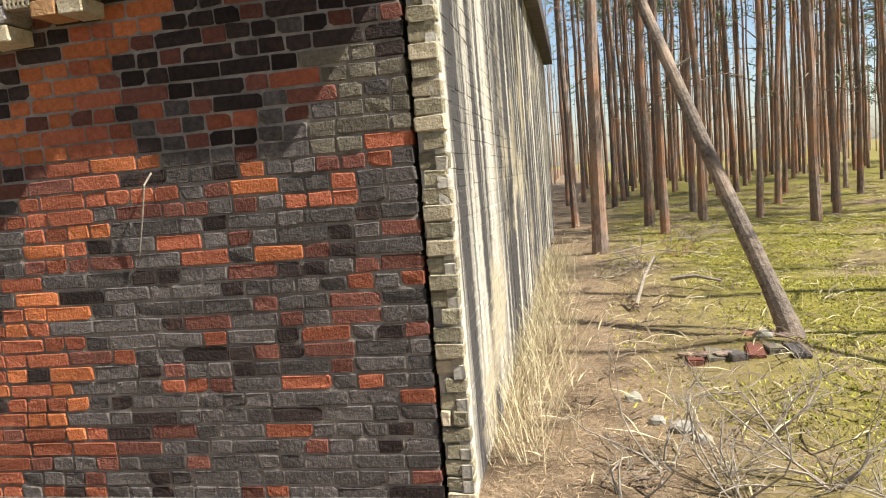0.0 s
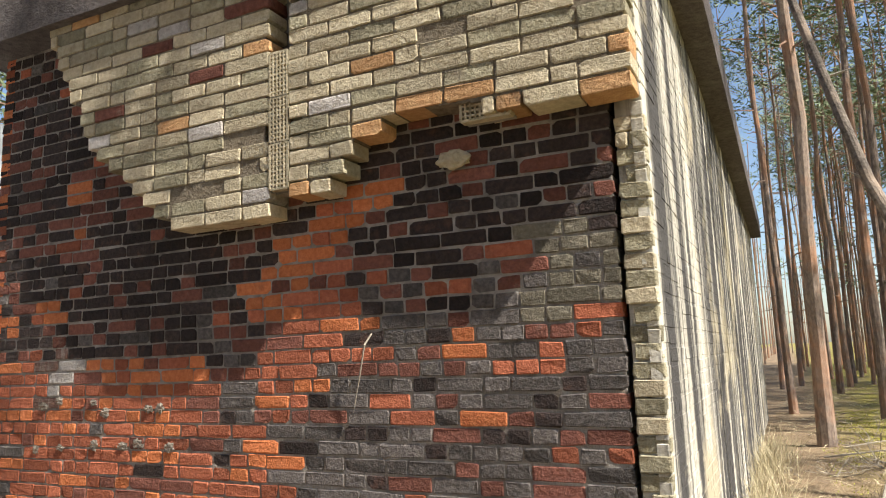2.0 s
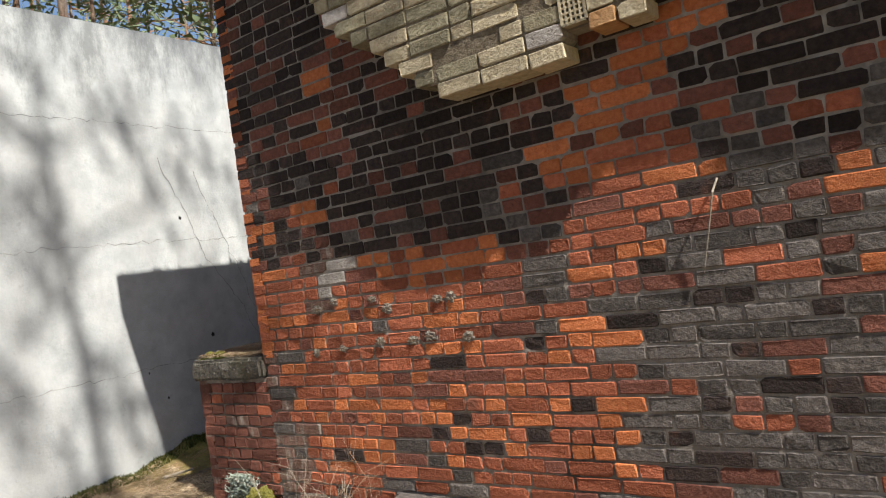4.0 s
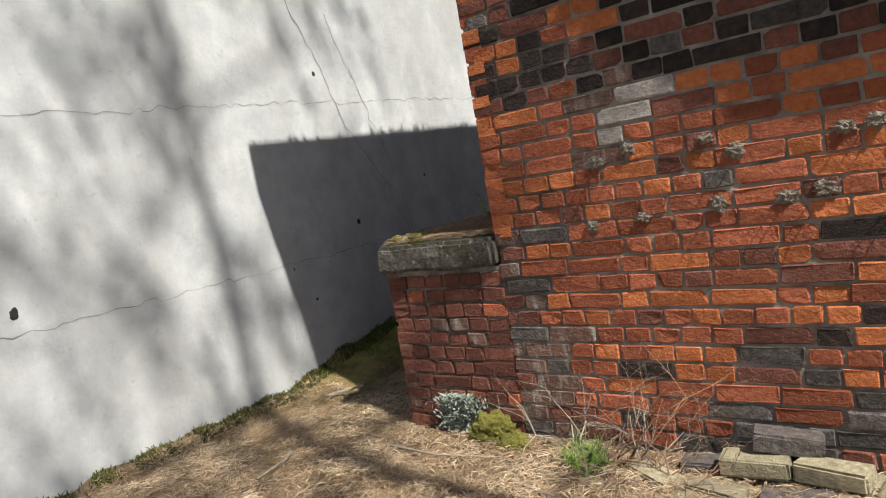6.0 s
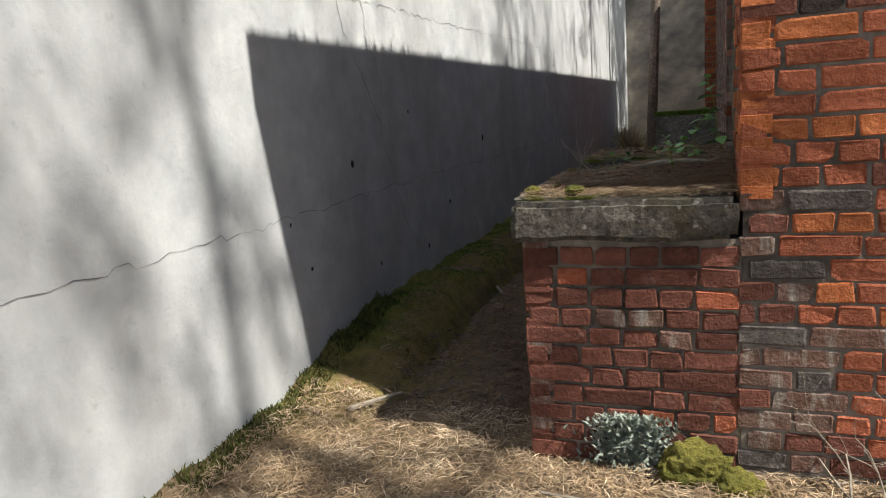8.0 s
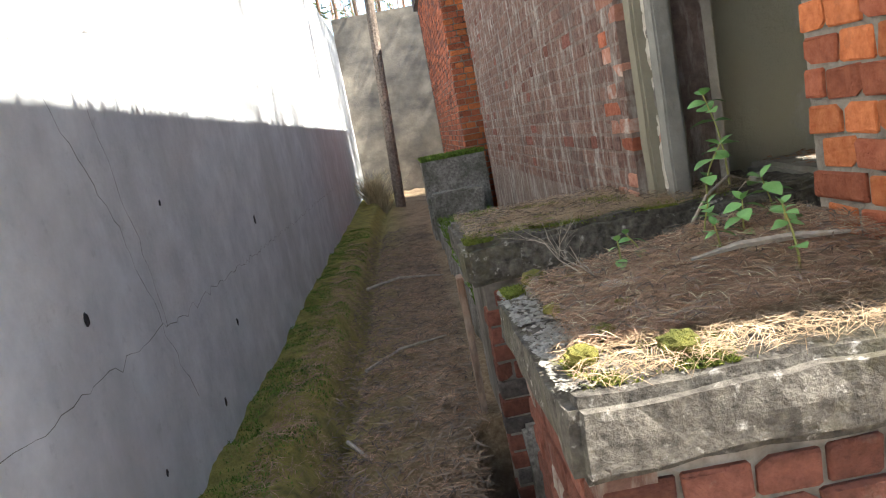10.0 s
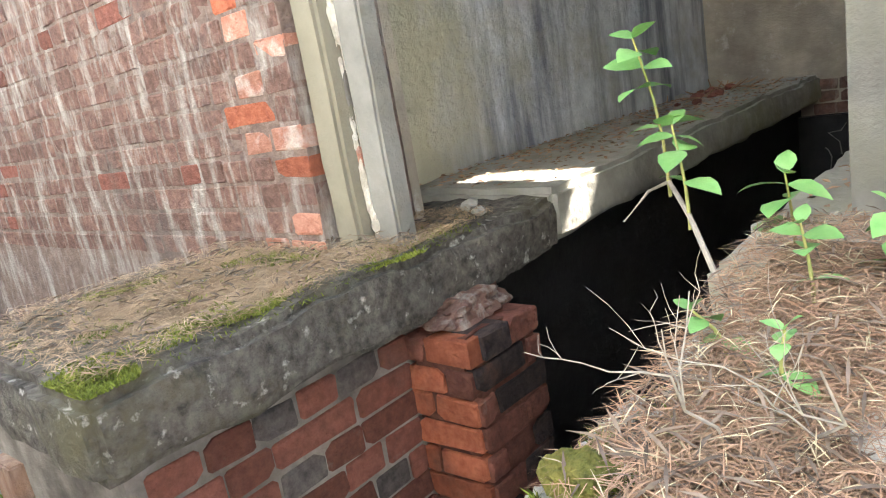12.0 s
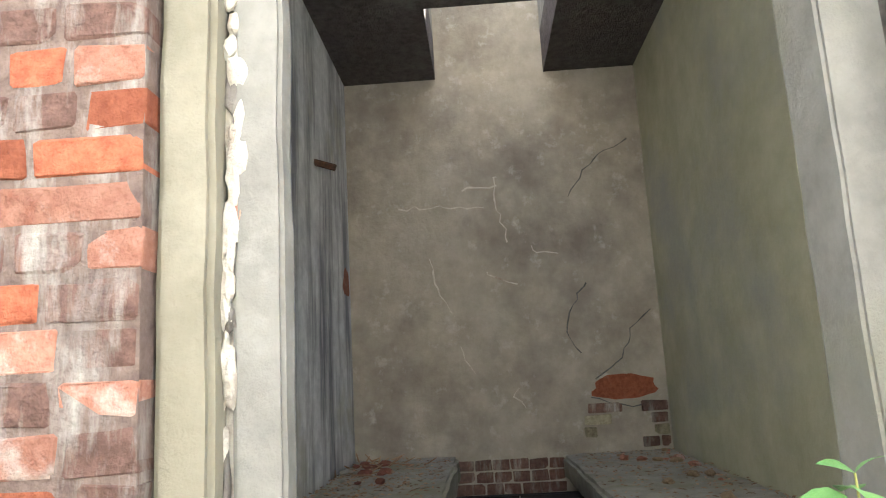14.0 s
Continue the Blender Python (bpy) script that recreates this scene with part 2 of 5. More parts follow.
def rough_slab(name, dims, material, parent=None, label="", cell=0.05, amp=0.012, bevel=0.02, seed=0):
    """A block with worn, crumbled edges: cut into cells and pushed about by noise."""
    x0, x1, y0, y1, z0, z1 = dims
    bm = bmesh.new()
    box(bm, *dims, bevel=bevel)
    for axis, a, b in ((0, x0, x1), (1, y0, y1), (2, z0, z1)):
        n = min(60, max(1, int((b - a) / cell)))
        for k in range(1, n):
            at, no = [0, 0, 0], [0, 0, 0]
            at[axis], no[axis] = a + (b - a) * k / n, 1
            bmesh.ops.bisect_plane(bm, geom=bm.verts[:] + bm.edges[:] + bm.faces[:], plane_co=at, plane_no=no)
    mid = Vector(((x0 + x1) / 2, (y0 + y1) / 2, (z0 + z1) / 2))
    half = Vector(((x1 - x0) / 2, (y1 - y0) / 2, (z1 - z0) / 2))
    for v in bm.verts:
        d = v.co - mid
        near = sorted(half[i] - abs(d[i]) for i in range(3))
        worn = max(0.0, 1 - near[1] / 0.06)
        p = v.co * 5 + Vector((seed * 7.3, 0, 0))
        shift = noise.noise_vector(p) * amp + noise.noise_vector(v.co * 17) * amp * 0.5
        bite = max(0.0, noise.noise(v.co * 6.5 + Vector((0, seed, 3)))) * amp * 2.5 * worn
        v.co += shift - d.normalized() * bite
    bmesh.ops.recalc_face_normals(bm, faces=bm.faces[:])
    return part(name, bm, material, parent, label)


# ---- brickwork ----
BRICK_MESHES = {}


def brick_shape(l, h, d, seed):
    r = random.Random(seed * 31 + int(l * 1000))
    b = 0.004
    chip = r.randrange(9)
    verts, j = [], lambda w: r.uniform(-w, w)
    outline = []
    for c, (sx, sz) in enumerate(((-1, -1), (1, -1), (1, 1), (-1, 1))):
        cut = r.uniform(0.002, 0.006) + (0.012 if chip == c else 0.0)
        x, z = sx * l / 2 + j(0.003), sz * h / 2 + j(0.003)
        side, end = (x - sx * cut * 1.4, z + j(0.002)), (x + j(0.002), z - sz * cut)
        outline += [end, side] if sx * sz > 0 else [side, end]
    for y, inset in ((0.0, b), (b, 0.0), (d, 0.0)):
        for k, (x, z) in enumerate(outline):
            lost = 0.004 if chip == k // 2 and y == 0.0 else 0.0
            m = inset * r.uniform(0.6, 1.7) + lost
            verts.append((x - math.copysign(m, x), y + (j(0.0022) + lost * 0.5 if y < d else 0), z - math.copysign(m * 0.9, z)))
    faces = [tuple(range(8))]
    for q in (0, 8):
        faces += [(q + i, q + 8 + i, q + 8 + (i + 1) % 8, q + (i + 1) % 8) for i in range(8)]
    return verts, faces


def brick_mesh(l, h, d, seed):
    key = (round(l, 2), round(h, 3), round(d, 2), seed % 9)
    if key not in BRICK_MESHES:
        me = bpy.data.meshes.new("brick")
        v, f = brick_shape(key[0], key[1], key[2], key[3])
        me.from_pydata(v, [], f)
        me.materials.append(None)
        BRICK_MESHES[key] = me
    return BRICK_MESHES[key]


def lay(parent, M, ulen, z0, z1, colour, accept=None, near=None, seed=1, bond="mixed", pitch=0.077, d=0.1, jut=0.003,
        single=300, rest="brickwork", cut=None):
    """Courses of bricks on the plane of M (x along the wall, y into it). colour(u, z, r) names the brick. The bricks where near(u, z)
    holds become parts of their own, the others one joined part."""
    r = random.Random(seed)
    keys = list(BRICK)
    verts, faces, mats = [], [], []
    count, course = 0, 0
    z = z0 + pitch / 2
    while z < z1:
        u = -r.uniform(0, 0.13) if bond == "mixed" else (-0.13 if course % 2 else 0.0)
        stretch = course % 2 == 0
        while u < ulen:
            if bond == "stretcher":
                l = 0.25 if r.random() < 0.88 else 0.12
            else:
                l = (0.235 if stretch else 0.112) + r.uniform(-0.008, 0.008)
                stretch = r.random() < 0.26
            a, b = max(u, 0), min(u + l, ulen)
            u += l + r.uniform(0.008, 0.013)
            if ulen - b < 0.07:
                b = ulen
                u = ulen
            if b - a < 0.04:
                continue
            if cut:                                                # broken off where the work ends
                steps = [a + (b - a) * (k + 0.5) / 12 for k in range(12)]
                left = [k for k in range(12) if cut(steps[k], z + 0.012 * noise.noise(Vector((steps[k] * 9, z * 9, seed))))]
                if len(left) < 3:
                    continue
                a, b = a + (b - a) * left[0] / 12, a + (b - a) * (left[-1] + 1) / 12
            uc = (a + b) / 2
            zc = z + r.uniform(-0.002, 0.002) + 0.007 * noise.noise(Vector((uc * 0.9, z * 1.3, seed)))
            if accept and not accept(uc, zc):
                continue
            key = colour(uc, zc, r)
            out = r.uniform(-jut, jut)
            if near and near(uc, zc) and count < single:
                ob = new("brick", brick_mesh(b - a, pitch - 0.0115, d, r.randrange(9)))
                ob.material_slots[0].link = "OBJECT"
                ob.material_slots[0].material = BRICK[key][0]
                ob.parent = parent
                ob.matrix_basis = M @ Matrix.Translation((uc, out, zc)) @ pose(0, 0, 0, 0, r.uniform(-0.6, 0.6), r.uniform(-0.6, 0.6))
                count += 1
            else:
                v, f = brick_shape(b - a, pitch - 0.0115, d, r.randrange(50))
                n = len(verts)
                verts += [tuple(M @ Vector((x + uc, y + out, zz + zc))) for x, y, zz in v]
                faces += [tuple(i + n for i in q) for q in f]
                mats += [keys.index(key)] * len(f)
        z += pitch
        course += 1
    if verts:
        ob = part(rest, (verts, faces), [BRICK[k][1] for k in keys], parent)
        ob.data.polygons.foreach_set("material_index", mats)
        tagged(ob, kind="stuff")


def facing(x, y, z, inward):
    """The frame of a wall's face: y goes into the wall."""
    iy = Vector(inward).normalized()
    ix = iy.cross(Vector((0, 0, 1)))
    m = Matrix.Identity(4)
    for i in range(3):
        m[i][0], m[i][1], m[i][2], m[i][3] = ix[i], iy[i], (0, 0, 1)[i], (x, y, z)[i]
    return m


# ---- the plan, in metres ----
XL, XR = -4.30, 0.0            # front wall's corners
DEEP = 13.0                    # length of the building
TOP = 3.86                     # underside of the roof slab
XC = -6.27                     # face of the tall concrete wall
SLAB = 1.13                    # top of the entrance platforms
PX = -5.05                     # outer face of the platforms
GAP = (0.79, 1.58)             # the trench between the two platforms
DOOR = (0.83, 1.67)            # the opening in the passage wall
XB = -0.38                     # inner face of the far wall


def ground_height(x, y):
    z = 0.13 + 0.035 * noise.noise(Vector((x * 0.5, y * 0.5, 0))) + 0.012 * noise.noise(Vector((x * 2.3, y * 2.3, 4)))
    if x > 0.2:
        k = min(1, (x - 0.2) / 2)
        z += k * (0.10 * noise.noise(Vector((x * 0.22, y * 0.22, 9))) + 0.06 * noise.noise(Vector((x * 0.7, y * 0.7, 2))))
        z += 0.20 * math.exp(-((x - 1.95) ** 2 + (y - 2.2) ** 2) / 0.5)
    if XC - 0.1 < x < XL + 0.3 and y > 0.0:
        k = min(1, y / 1.3)
        bank = 1 / (1 + math.exp((x - (XC + 0.40 + 0.04 * noise.noise(Vector((y * 2.5, 3, 1))))) / 0.02))
        z += k * (0.14 + 0.12 * bank * (1 + 0.3 * noise.noise(Vector((y * 3, 0, 1)))) - 0.12 * math.exp(-((x - (XC + 0.50)) / 0.06) ** 2))
        z += k * (0.03 * noise.noise(Vector((x * 6, y * 6, 2))) + 0.018 * noise.noise(Vector((x * 13, y * 9, 5))))
    if x < XC + 0.22 and y <= 1.2:
        z += 0.07 * max(0, 1 - (x - XC) / 0.2) * (1 + noise.noise(Vector((y * 4, 0, 7))))
    if PX - 0.12 < x < XB and GAP[0] - 0.1 < y < GAP[1] + 0.3:
        z -= 0.45
    return z


def axis_steps(lo, hi, step, far):
    a = list(np.arange(lo, hi + 1e-6, step))
    s, v = step, hi
    while v < far:
        s *= 1.22
        v += s
        a.append(v)
    s, v = step, lo
    while v > -far:
        s *= 1.22
        v -= s
        a.insert(0, v)
    return a


def build_ground():
    xs, ys = axis_steps(-6.6, 5, 0.05, 700), axis_steps(-3, 8, 0.06, 700)
    verts = [(x, y, ground_height(x, y)) for y in ys for x in xs]
    n = len(xs)
    faces = [(j * n + i, j * n + i + 1, (j + 1) * n + i + 1, (j + 1) * n + i) for j in range(len(ys) - 1) for i in range(n - 1)]
    m = surface("forest_floor", (0.16, 0.105, 0.06), (0.36, 0.275, 0.18), 42, bump=1.0, c3=(0.10, 0.07, 0.045), scale3=2.4, cover=0.42, edge=0.1)
    nt = m.node_tree
    # moss takes over in the open wood and on the bank along the wall
    bsdf = nt.nodes["Principled BSDF"]
    old = bsdf.inputs["Base Color"].links[0].from_socket
    geo = nt.nodes.new("ShaderNodeNewGeometry")
    sep = nt.nodes.new("ShaderNodeSeparateXYZ")
    nt.links.new(geo.outputs["Position"], sep.inputs[0])

    def span(sock, lo, hi):
        r = nt.nodes.new("ShaderNodeMapRange")
        r.inputs["From Min"].default_value, r.inputs["From Max"].default_value = lo, hi
        nt.links.new(sock, r.inputs["Value"])
        return r.outputs[0]

    def calc(op, a, b):
        q = nt.nodes.new("ShaderNodeMath")
        q.operation = op
        for i, v in enumerate((a, b)):
            if isinstance(v, float):
                q.inputs[i].default_value = v
            else:
                nt.links.new(v, q.inputs[i])
        return q.outputs[0]
    big = node(nt, "ShaderNodeTexNoise", Scale=0.55, Detail=7.0, Roughness=0.6)
    nt.links.new(geo.outputs["Position"], big.inputs["Vector"])
    wood = calc("MULTIPLY", span(sep.outputs[0], 0.9, 2.4), span(big.outputs[0], 0.36, 0.48))
    bank = calc("MULTIPLY", calc("MULTIPLY", span(sep.outputs[0], XC + 0.95, XC + 0.3), span(sep.outputs[1], -0.3, 0.8)), span(big.outputs[0], 0.25, 0.4))
    moss = calc("MAXIMUM", wood, bank)
    fine = node(nt, "ShaderNodeTexNoise", Scale=9.0, Detail=8.0, Roughness=0.7)
    nt.links.new(geo.outputs["Position"], fine.inputs["Vector"])
    tone = nt.nodes.new("ShaderNodeMix")
    tone.data_type = "RGBA"
    tone.inputs[6].default_value, tone.inputs[7].default_value = (0.10, 0.095, 0.022, 1), (0.36, 0.31, 0.075, 1)
    nt.links.new(span(fine.outputs[0], 0.3, 0.7), tone.inputs[0])
    mx = nt.nodes.new("ShaderNodeMix")
    mx.data_type = "RGBA"
    nt.links.new(moss, mx.inputs[0])
    nt.links.new(old, mx.inputs[6])
    nt.links.new(tone.outputs[2], mx.inputs[7])
    nt.links.new(mx.outputs[2], bsdf.inputs["Base Color"])
    ob = part("ground", (verts, faces), m)
    ob.data.polygons.foreach_set("use_smooth", [True] * len(faces))
    tagged(ob, "forest floor of dry pine needles, litter and yellow-green moss", "ground", kind="structure")


build_ground()


# ---- the building ----
def veneer_low(x):
    """Lower edge of what is left of the yellow brick facing."""
    xs = (-3.62, -3.56, -3.3, -3.19, -2.92, -2.69, -2.46, -2.1, -1.78, -1.66, -1.38, -1.21, -0.96, -0.31, 0.16)
    zs = (3.9, 3.69, 3.2, 2.97, 2.76, 2.55, 2.36, 2.345, 2.37, 2.44, 2.48, 2.70, 2.77, 2.71, 2.66)
    return float(np.interp(x, xs, zs)) if x > -3.62 else 9


def patch(x, z, s, o=0.0):
    return noise.noise(Vector((x * s + o, z * s, o))) + 0.5 * noise.noise(Vector((x * s * 2.3, z * s * 2.3, o + 5)))


# patches of the end wall that stand out from their surroundings: x, z, half width, half height, colour
# the brown one is dull red brick with the facing's shade painted in
FRONT_PATCHES = (
    (-1.3, 2.46, 0.16, 0.09, "orange"), (-1.52, 2.33, 0.2, 0.1, "orange"), (-1.7, 2.2, 0.2, 0.12, "orange"), (-1.86, 1.98, 0.2, 0.16, "orange"),
    (-3.52, 2.79, 0.13, 0.07, "orange"), (-3.53, 2.49, 0.1, 0.04, "orange"), (-3.75, 2.0, 0.2, 0.05, "orange"), (-4.1, 1.94, 0.12, 0.08, "orange"),
    (-0.8, 1.93, 0.22, 0.035, "red"), (-0.63, 1.84, 0.14, 0.035, "orange"), (-0.74, 1.68, 0.15, 0.06, "orange"), (-0.42, 1.56, 0.2, 0.05, "red"),
    (-0.6, 1.37, 0.32, 0.045, "orange"), (-0.13, 1.79, 0.1, 0.05, "red"), (-0.3, 1.15, 0.16, 0.05, "red"), (-0.9, 2.31, 0.3, 0.04, "brown"),
    (-1.58, 1.69, 0.1, 0.035, "pale"), (-3.6, 1.62, 0.15, 0.13, "pale"), (-3.72, 1.45, 0.14, 0.045, "pale"))


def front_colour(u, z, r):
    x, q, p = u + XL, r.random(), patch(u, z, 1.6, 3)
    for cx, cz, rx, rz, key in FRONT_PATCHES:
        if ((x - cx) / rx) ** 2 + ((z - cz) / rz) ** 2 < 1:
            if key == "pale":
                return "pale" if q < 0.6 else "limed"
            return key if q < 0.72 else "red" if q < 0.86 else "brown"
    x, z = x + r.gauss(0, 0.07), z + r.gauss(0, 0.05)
    if x < -3.95 - 0.5 * max(0, z - 0.7) + 0.15 * p and z < 1.15:   # limy, grey-brown end by the platform
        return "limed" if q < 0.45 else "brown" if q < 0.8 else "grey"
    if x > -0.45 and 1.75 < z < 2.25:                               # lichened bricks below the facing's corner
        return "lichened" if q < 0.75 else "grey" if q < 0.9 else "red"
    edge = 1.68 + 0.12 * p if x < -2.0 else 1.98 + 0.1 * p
    if z > edge:                                                   # sooty field under the facing, its shade also put into the colour
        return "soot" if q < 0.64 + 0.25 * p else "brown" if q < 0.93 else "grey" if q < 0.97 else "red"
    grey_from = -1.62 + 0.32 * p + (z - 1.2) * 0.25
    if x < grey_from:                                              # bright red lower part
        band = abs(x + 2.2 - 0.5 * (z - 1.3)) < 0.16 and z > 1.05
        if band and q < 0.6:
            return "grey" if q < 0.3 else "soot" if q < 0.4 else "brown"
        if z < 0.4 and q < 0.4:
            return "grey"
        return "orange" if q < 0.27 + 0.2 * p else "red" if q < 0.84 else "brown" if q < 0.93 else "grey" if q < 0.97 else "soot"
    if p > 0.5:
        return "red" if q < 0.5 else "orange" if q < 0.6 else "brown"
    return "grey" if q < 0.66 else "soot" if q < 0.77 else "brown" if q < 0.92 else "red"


def facing_colour(u, z, r):
    x, q = u + XL, r.random()
    if z < veneer_low(x) + 0.12 and x > -1.4:
        return "yelloworange" if q < 0.45 else "yellow"
    return "yellow" if q < 0.62 else "yellowgrey" if q < 0.88 else "pale" if q < 0.95 else "yelloworange" if q < 0.98 else "brown"


wall_front = boxed("wall_front", (XL + 0.012, XR - 0.008, 0.0065, 0.13, -0.3, TOP), MORTAR_SOOT)
tagged(wall_front, "sooty red brick end wall with its yellow facing half fallen off", "wall", kind="structure")

def facing_body():
    verts, faces = [], []
    x = -3.56
    while x < 0.12:
        w = min(0.08, 0.125 - x)
        z0 = max(veneer_low(x), veneer_low(x + w)) + 0.055
        if x + w > -1.785 and x < -1.63:
            z0 = TOP
        if z0 < TOP - 0.02:
            n = len(verts)
            verts += [(a, b, c) for c in (z0, TOP) for a, b in ((x, -0.158), (x + w, -0.158), (x + w, 0.0), (x, 0.0))]
            faces += [tuple(n + i for i in q) for q in ((0, 1, 5, 4), (1, 2, 6, 5), (2, 3, 7, 6), (3, 0, 4, 7), (0, 3, 2, 1))]
        x += w
    ob = part("wall_facing", (verts, faces), MORTAR_BUFF)
    bm = bmesh.new()
    bm.from_mesh(ob.data)
    bmesh.ops.remove_doubles(bm, verts=bm.verts[:], dist=0.0005)
    bm.to_mesh(ob.data)
    bm.free()
    return ob


facing_wall = facing_body()
tagged(facing_wall, "broken remnant of a pale yellow brick facing", "brick facing", kind="structure")

def right_body():
    bm = bmesh.new()
    box(bm, XB, 0.1435, 0.385, DEEP, -0.3, TOP)
    box(bm, 0.022, 0.1437, 0.02, 0.386, -0.3, TOP)
    box(bm, XB, -0.06, 0.131, 0.3855, -0.3, TOP)
    return part("wall_right", bm, LIMEWASH)


wall_right = right_body()
tagged(wall_right, "long limewashed brick side wall with dark vertical streaks", "wall", kind="structure")

wall_left = boxed("wall_left_1", (XL + 0.0095, XL + 0.25, 0.131, 0.58, -0.3, TOP), MORTAR)
tagged(wall_left, "red brick wall beside the opening", "wall", kind="structure")
wall_left2 = boxed("wall_left_2", (XL + 0.003, XL + 0.36, 1.89, 6.9, -0.3, TOP), MORTAR_LIMED)
tagged(wall_left2, "red brick passage wall with white lime runs", "wall", kind="structure")
wall_left3 = boxed("wall_left_3", (XL - 0.12, XL + 0.36, 8.2, DEEP, -0.3, TOP), MORTAR)
tagged(wall_left3, "far red brick passage wall", "wall", kind="structure")
wall_back = boxed("wall_back", (XL - 0.12, 0.135, DEEP, DEEP + 0.3, -0.3, TOP), LIMEWASH)
tagged(wall_back, "rear wall of the brick building", "wall", kind="structure")

part_wall = boxed("wall_partition", (XL + 0.36, XB, 2.28, 2.42, -0.3, TOP), PLASTER_BLUE)
tagged(part_wall, "plastered room wall with sooty blue-grey runs", "wall", kind="structure")
room_right = boxed("wall_room", (XL + 0.25, XB, 0.131, 0.145, -0.3, TOP), PLASTER_OLIVE)
tagged(room_right, "plastered room wall stained olive by algae", "wall", kind="structure")
room_back = boxed("wall_room_back", (XB - 0.02, XB - 0.002, 0.145, 2.28, -0.3, TOP), PLASTER)
boxed("shaft_plaster", (XB - 0.02, XB - 0.002, 0.801, 1.599, TOP, 5.0), PLASTER, room_back)
tagged(room_back, "cracked brown plaster wall at the room's far end", "wall", kind="structure")

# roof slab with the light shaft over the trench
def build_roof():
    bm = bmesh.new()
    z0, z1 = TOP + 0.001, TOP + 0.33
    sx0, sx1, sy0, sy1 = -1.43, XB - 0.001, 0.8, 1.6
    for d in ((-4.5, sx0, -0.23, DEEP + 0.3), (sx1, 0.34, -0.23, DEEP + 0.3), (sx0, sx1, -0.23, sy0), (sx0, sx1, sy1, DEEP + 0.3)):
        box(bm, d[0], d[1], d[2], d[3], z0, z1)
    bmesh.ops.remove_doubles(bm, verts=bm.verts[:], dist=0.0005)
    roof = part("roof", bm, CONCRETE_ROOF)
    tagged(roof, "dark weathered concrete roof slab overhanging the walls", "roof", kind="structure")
    bm = bmesh.new()
    for d in ((sx0 - 0.12, sx0, sy0 - 0.12, sy1 + 0.12), (sx1, sx1 + 0.12, sy0 - 0.12, sy1 + 0.12), (sx0, sx1, sy0 - 0.12, sy0), (sx0, sx1, sy1, sy1 + 0.12)):
        box(bm, *d, z1 + 0.002, 5.0)
    tagged(part("light_shaft", bm, CONCRETE_PALE), "concrete light shaft through the roof", "light shaft", kind="structure")


build_roof()

# the tall concrete wall and the one that closes the passage
concrete_wall = boxed("wall_concrete", (XC - 0.35, XC, -9, 16.4, -0.4, 4.09), CONCRETE)
tagged(concrete_wall, "tall bare concrete wall, pale and stained, in dappled sun", "wall", kind="structure")
end_wall = boxed("wall_end", (XC, -1.0, 16.05, 16.4, -0.4, 4.45), CONCRETE_END)
tagged(end_wall, "stained concrete wall closing the passage", "wall", kind="structure")

# platforms and ledges
platform_a = boxed("platform", (PX + 0.011, XL + 0.0105, 0.011, GAP[0] - 0.04, -0.4, 0.985), MORTAR)
tagged(platform_a, "low brick platform with a concrete cap and needle litter", "platform", "platforms beside the wall")
rough_slab("cap_slab", (PX - 0.035, XL + 0.0, -0.035, GAP[0], 0.985, SLAB), CONCRETE_CAP, platform_a, "rough grey concrete cap")
platform_b = boxed("platform", (PX + 0.011, XL + 0.0105, 1.66, 2.38, -0.4, 0.965), MORTAR)
platform_b.data.materials[0] = MORTAR_SOOT
tagged(platform_b, "low brick platform with a mossy concrete cap", "platform", "platforms beside the wall")
rough_slab("cap_slab", (PX - 0.05, -3.66, 1.57, 2.40, 0.965, SLAB), CONCRETE_CAP, platform_b, "thick mossy concrete cap", seed=4, amp=0.02)
platform_c = boxed("platform", (PX, XL + 0.0105, 7.4, 8.19, -0.4, 1.22), CONCRETE_DARK)
tagged(platform_c, "far low concrete platform grown over with moss", "platform", "platforms beside the wall")

ledge_left = rough_slab("ledge_left", (-3.65, XB - 0.021, 1.58, 2.279, 0.99, 1.155), CONCRETE_PALE, seed=2)
tagged(ledge_left, "pale concrete ledge along the pit, strewn with debris", "ledge", kind="structure")
ledge_right = rough_slab("ledge_right", (XL + 0.002, XB - 0.021, 0.146, 0.88, 0.99, 1.14), CONCRETE_PALE, seed=3)
tagged(ledge_right, "pale concrete ledge along the pit", "ledge", kind="structure")
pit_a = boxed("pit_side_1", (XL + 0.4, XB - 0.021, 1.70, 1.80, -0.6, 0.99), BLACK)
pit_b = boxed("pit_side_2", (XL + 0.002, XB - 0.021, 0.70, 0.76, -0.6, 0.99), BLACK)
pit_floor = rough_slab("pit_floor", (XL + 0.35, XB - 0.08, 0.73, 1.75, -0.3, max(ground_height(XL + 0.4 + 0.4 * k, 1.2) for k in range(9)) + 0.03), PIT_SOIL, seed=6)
tagged(pit_floor, "near-black earth on the pit's floor", "floor", kind="structure")
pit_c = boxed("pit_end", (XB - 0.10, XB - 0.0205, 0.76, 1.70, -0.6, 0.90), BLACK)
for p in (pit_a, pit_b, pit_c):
    tagged(p, "near-black side of the pit", "pit wall", kind="structure")

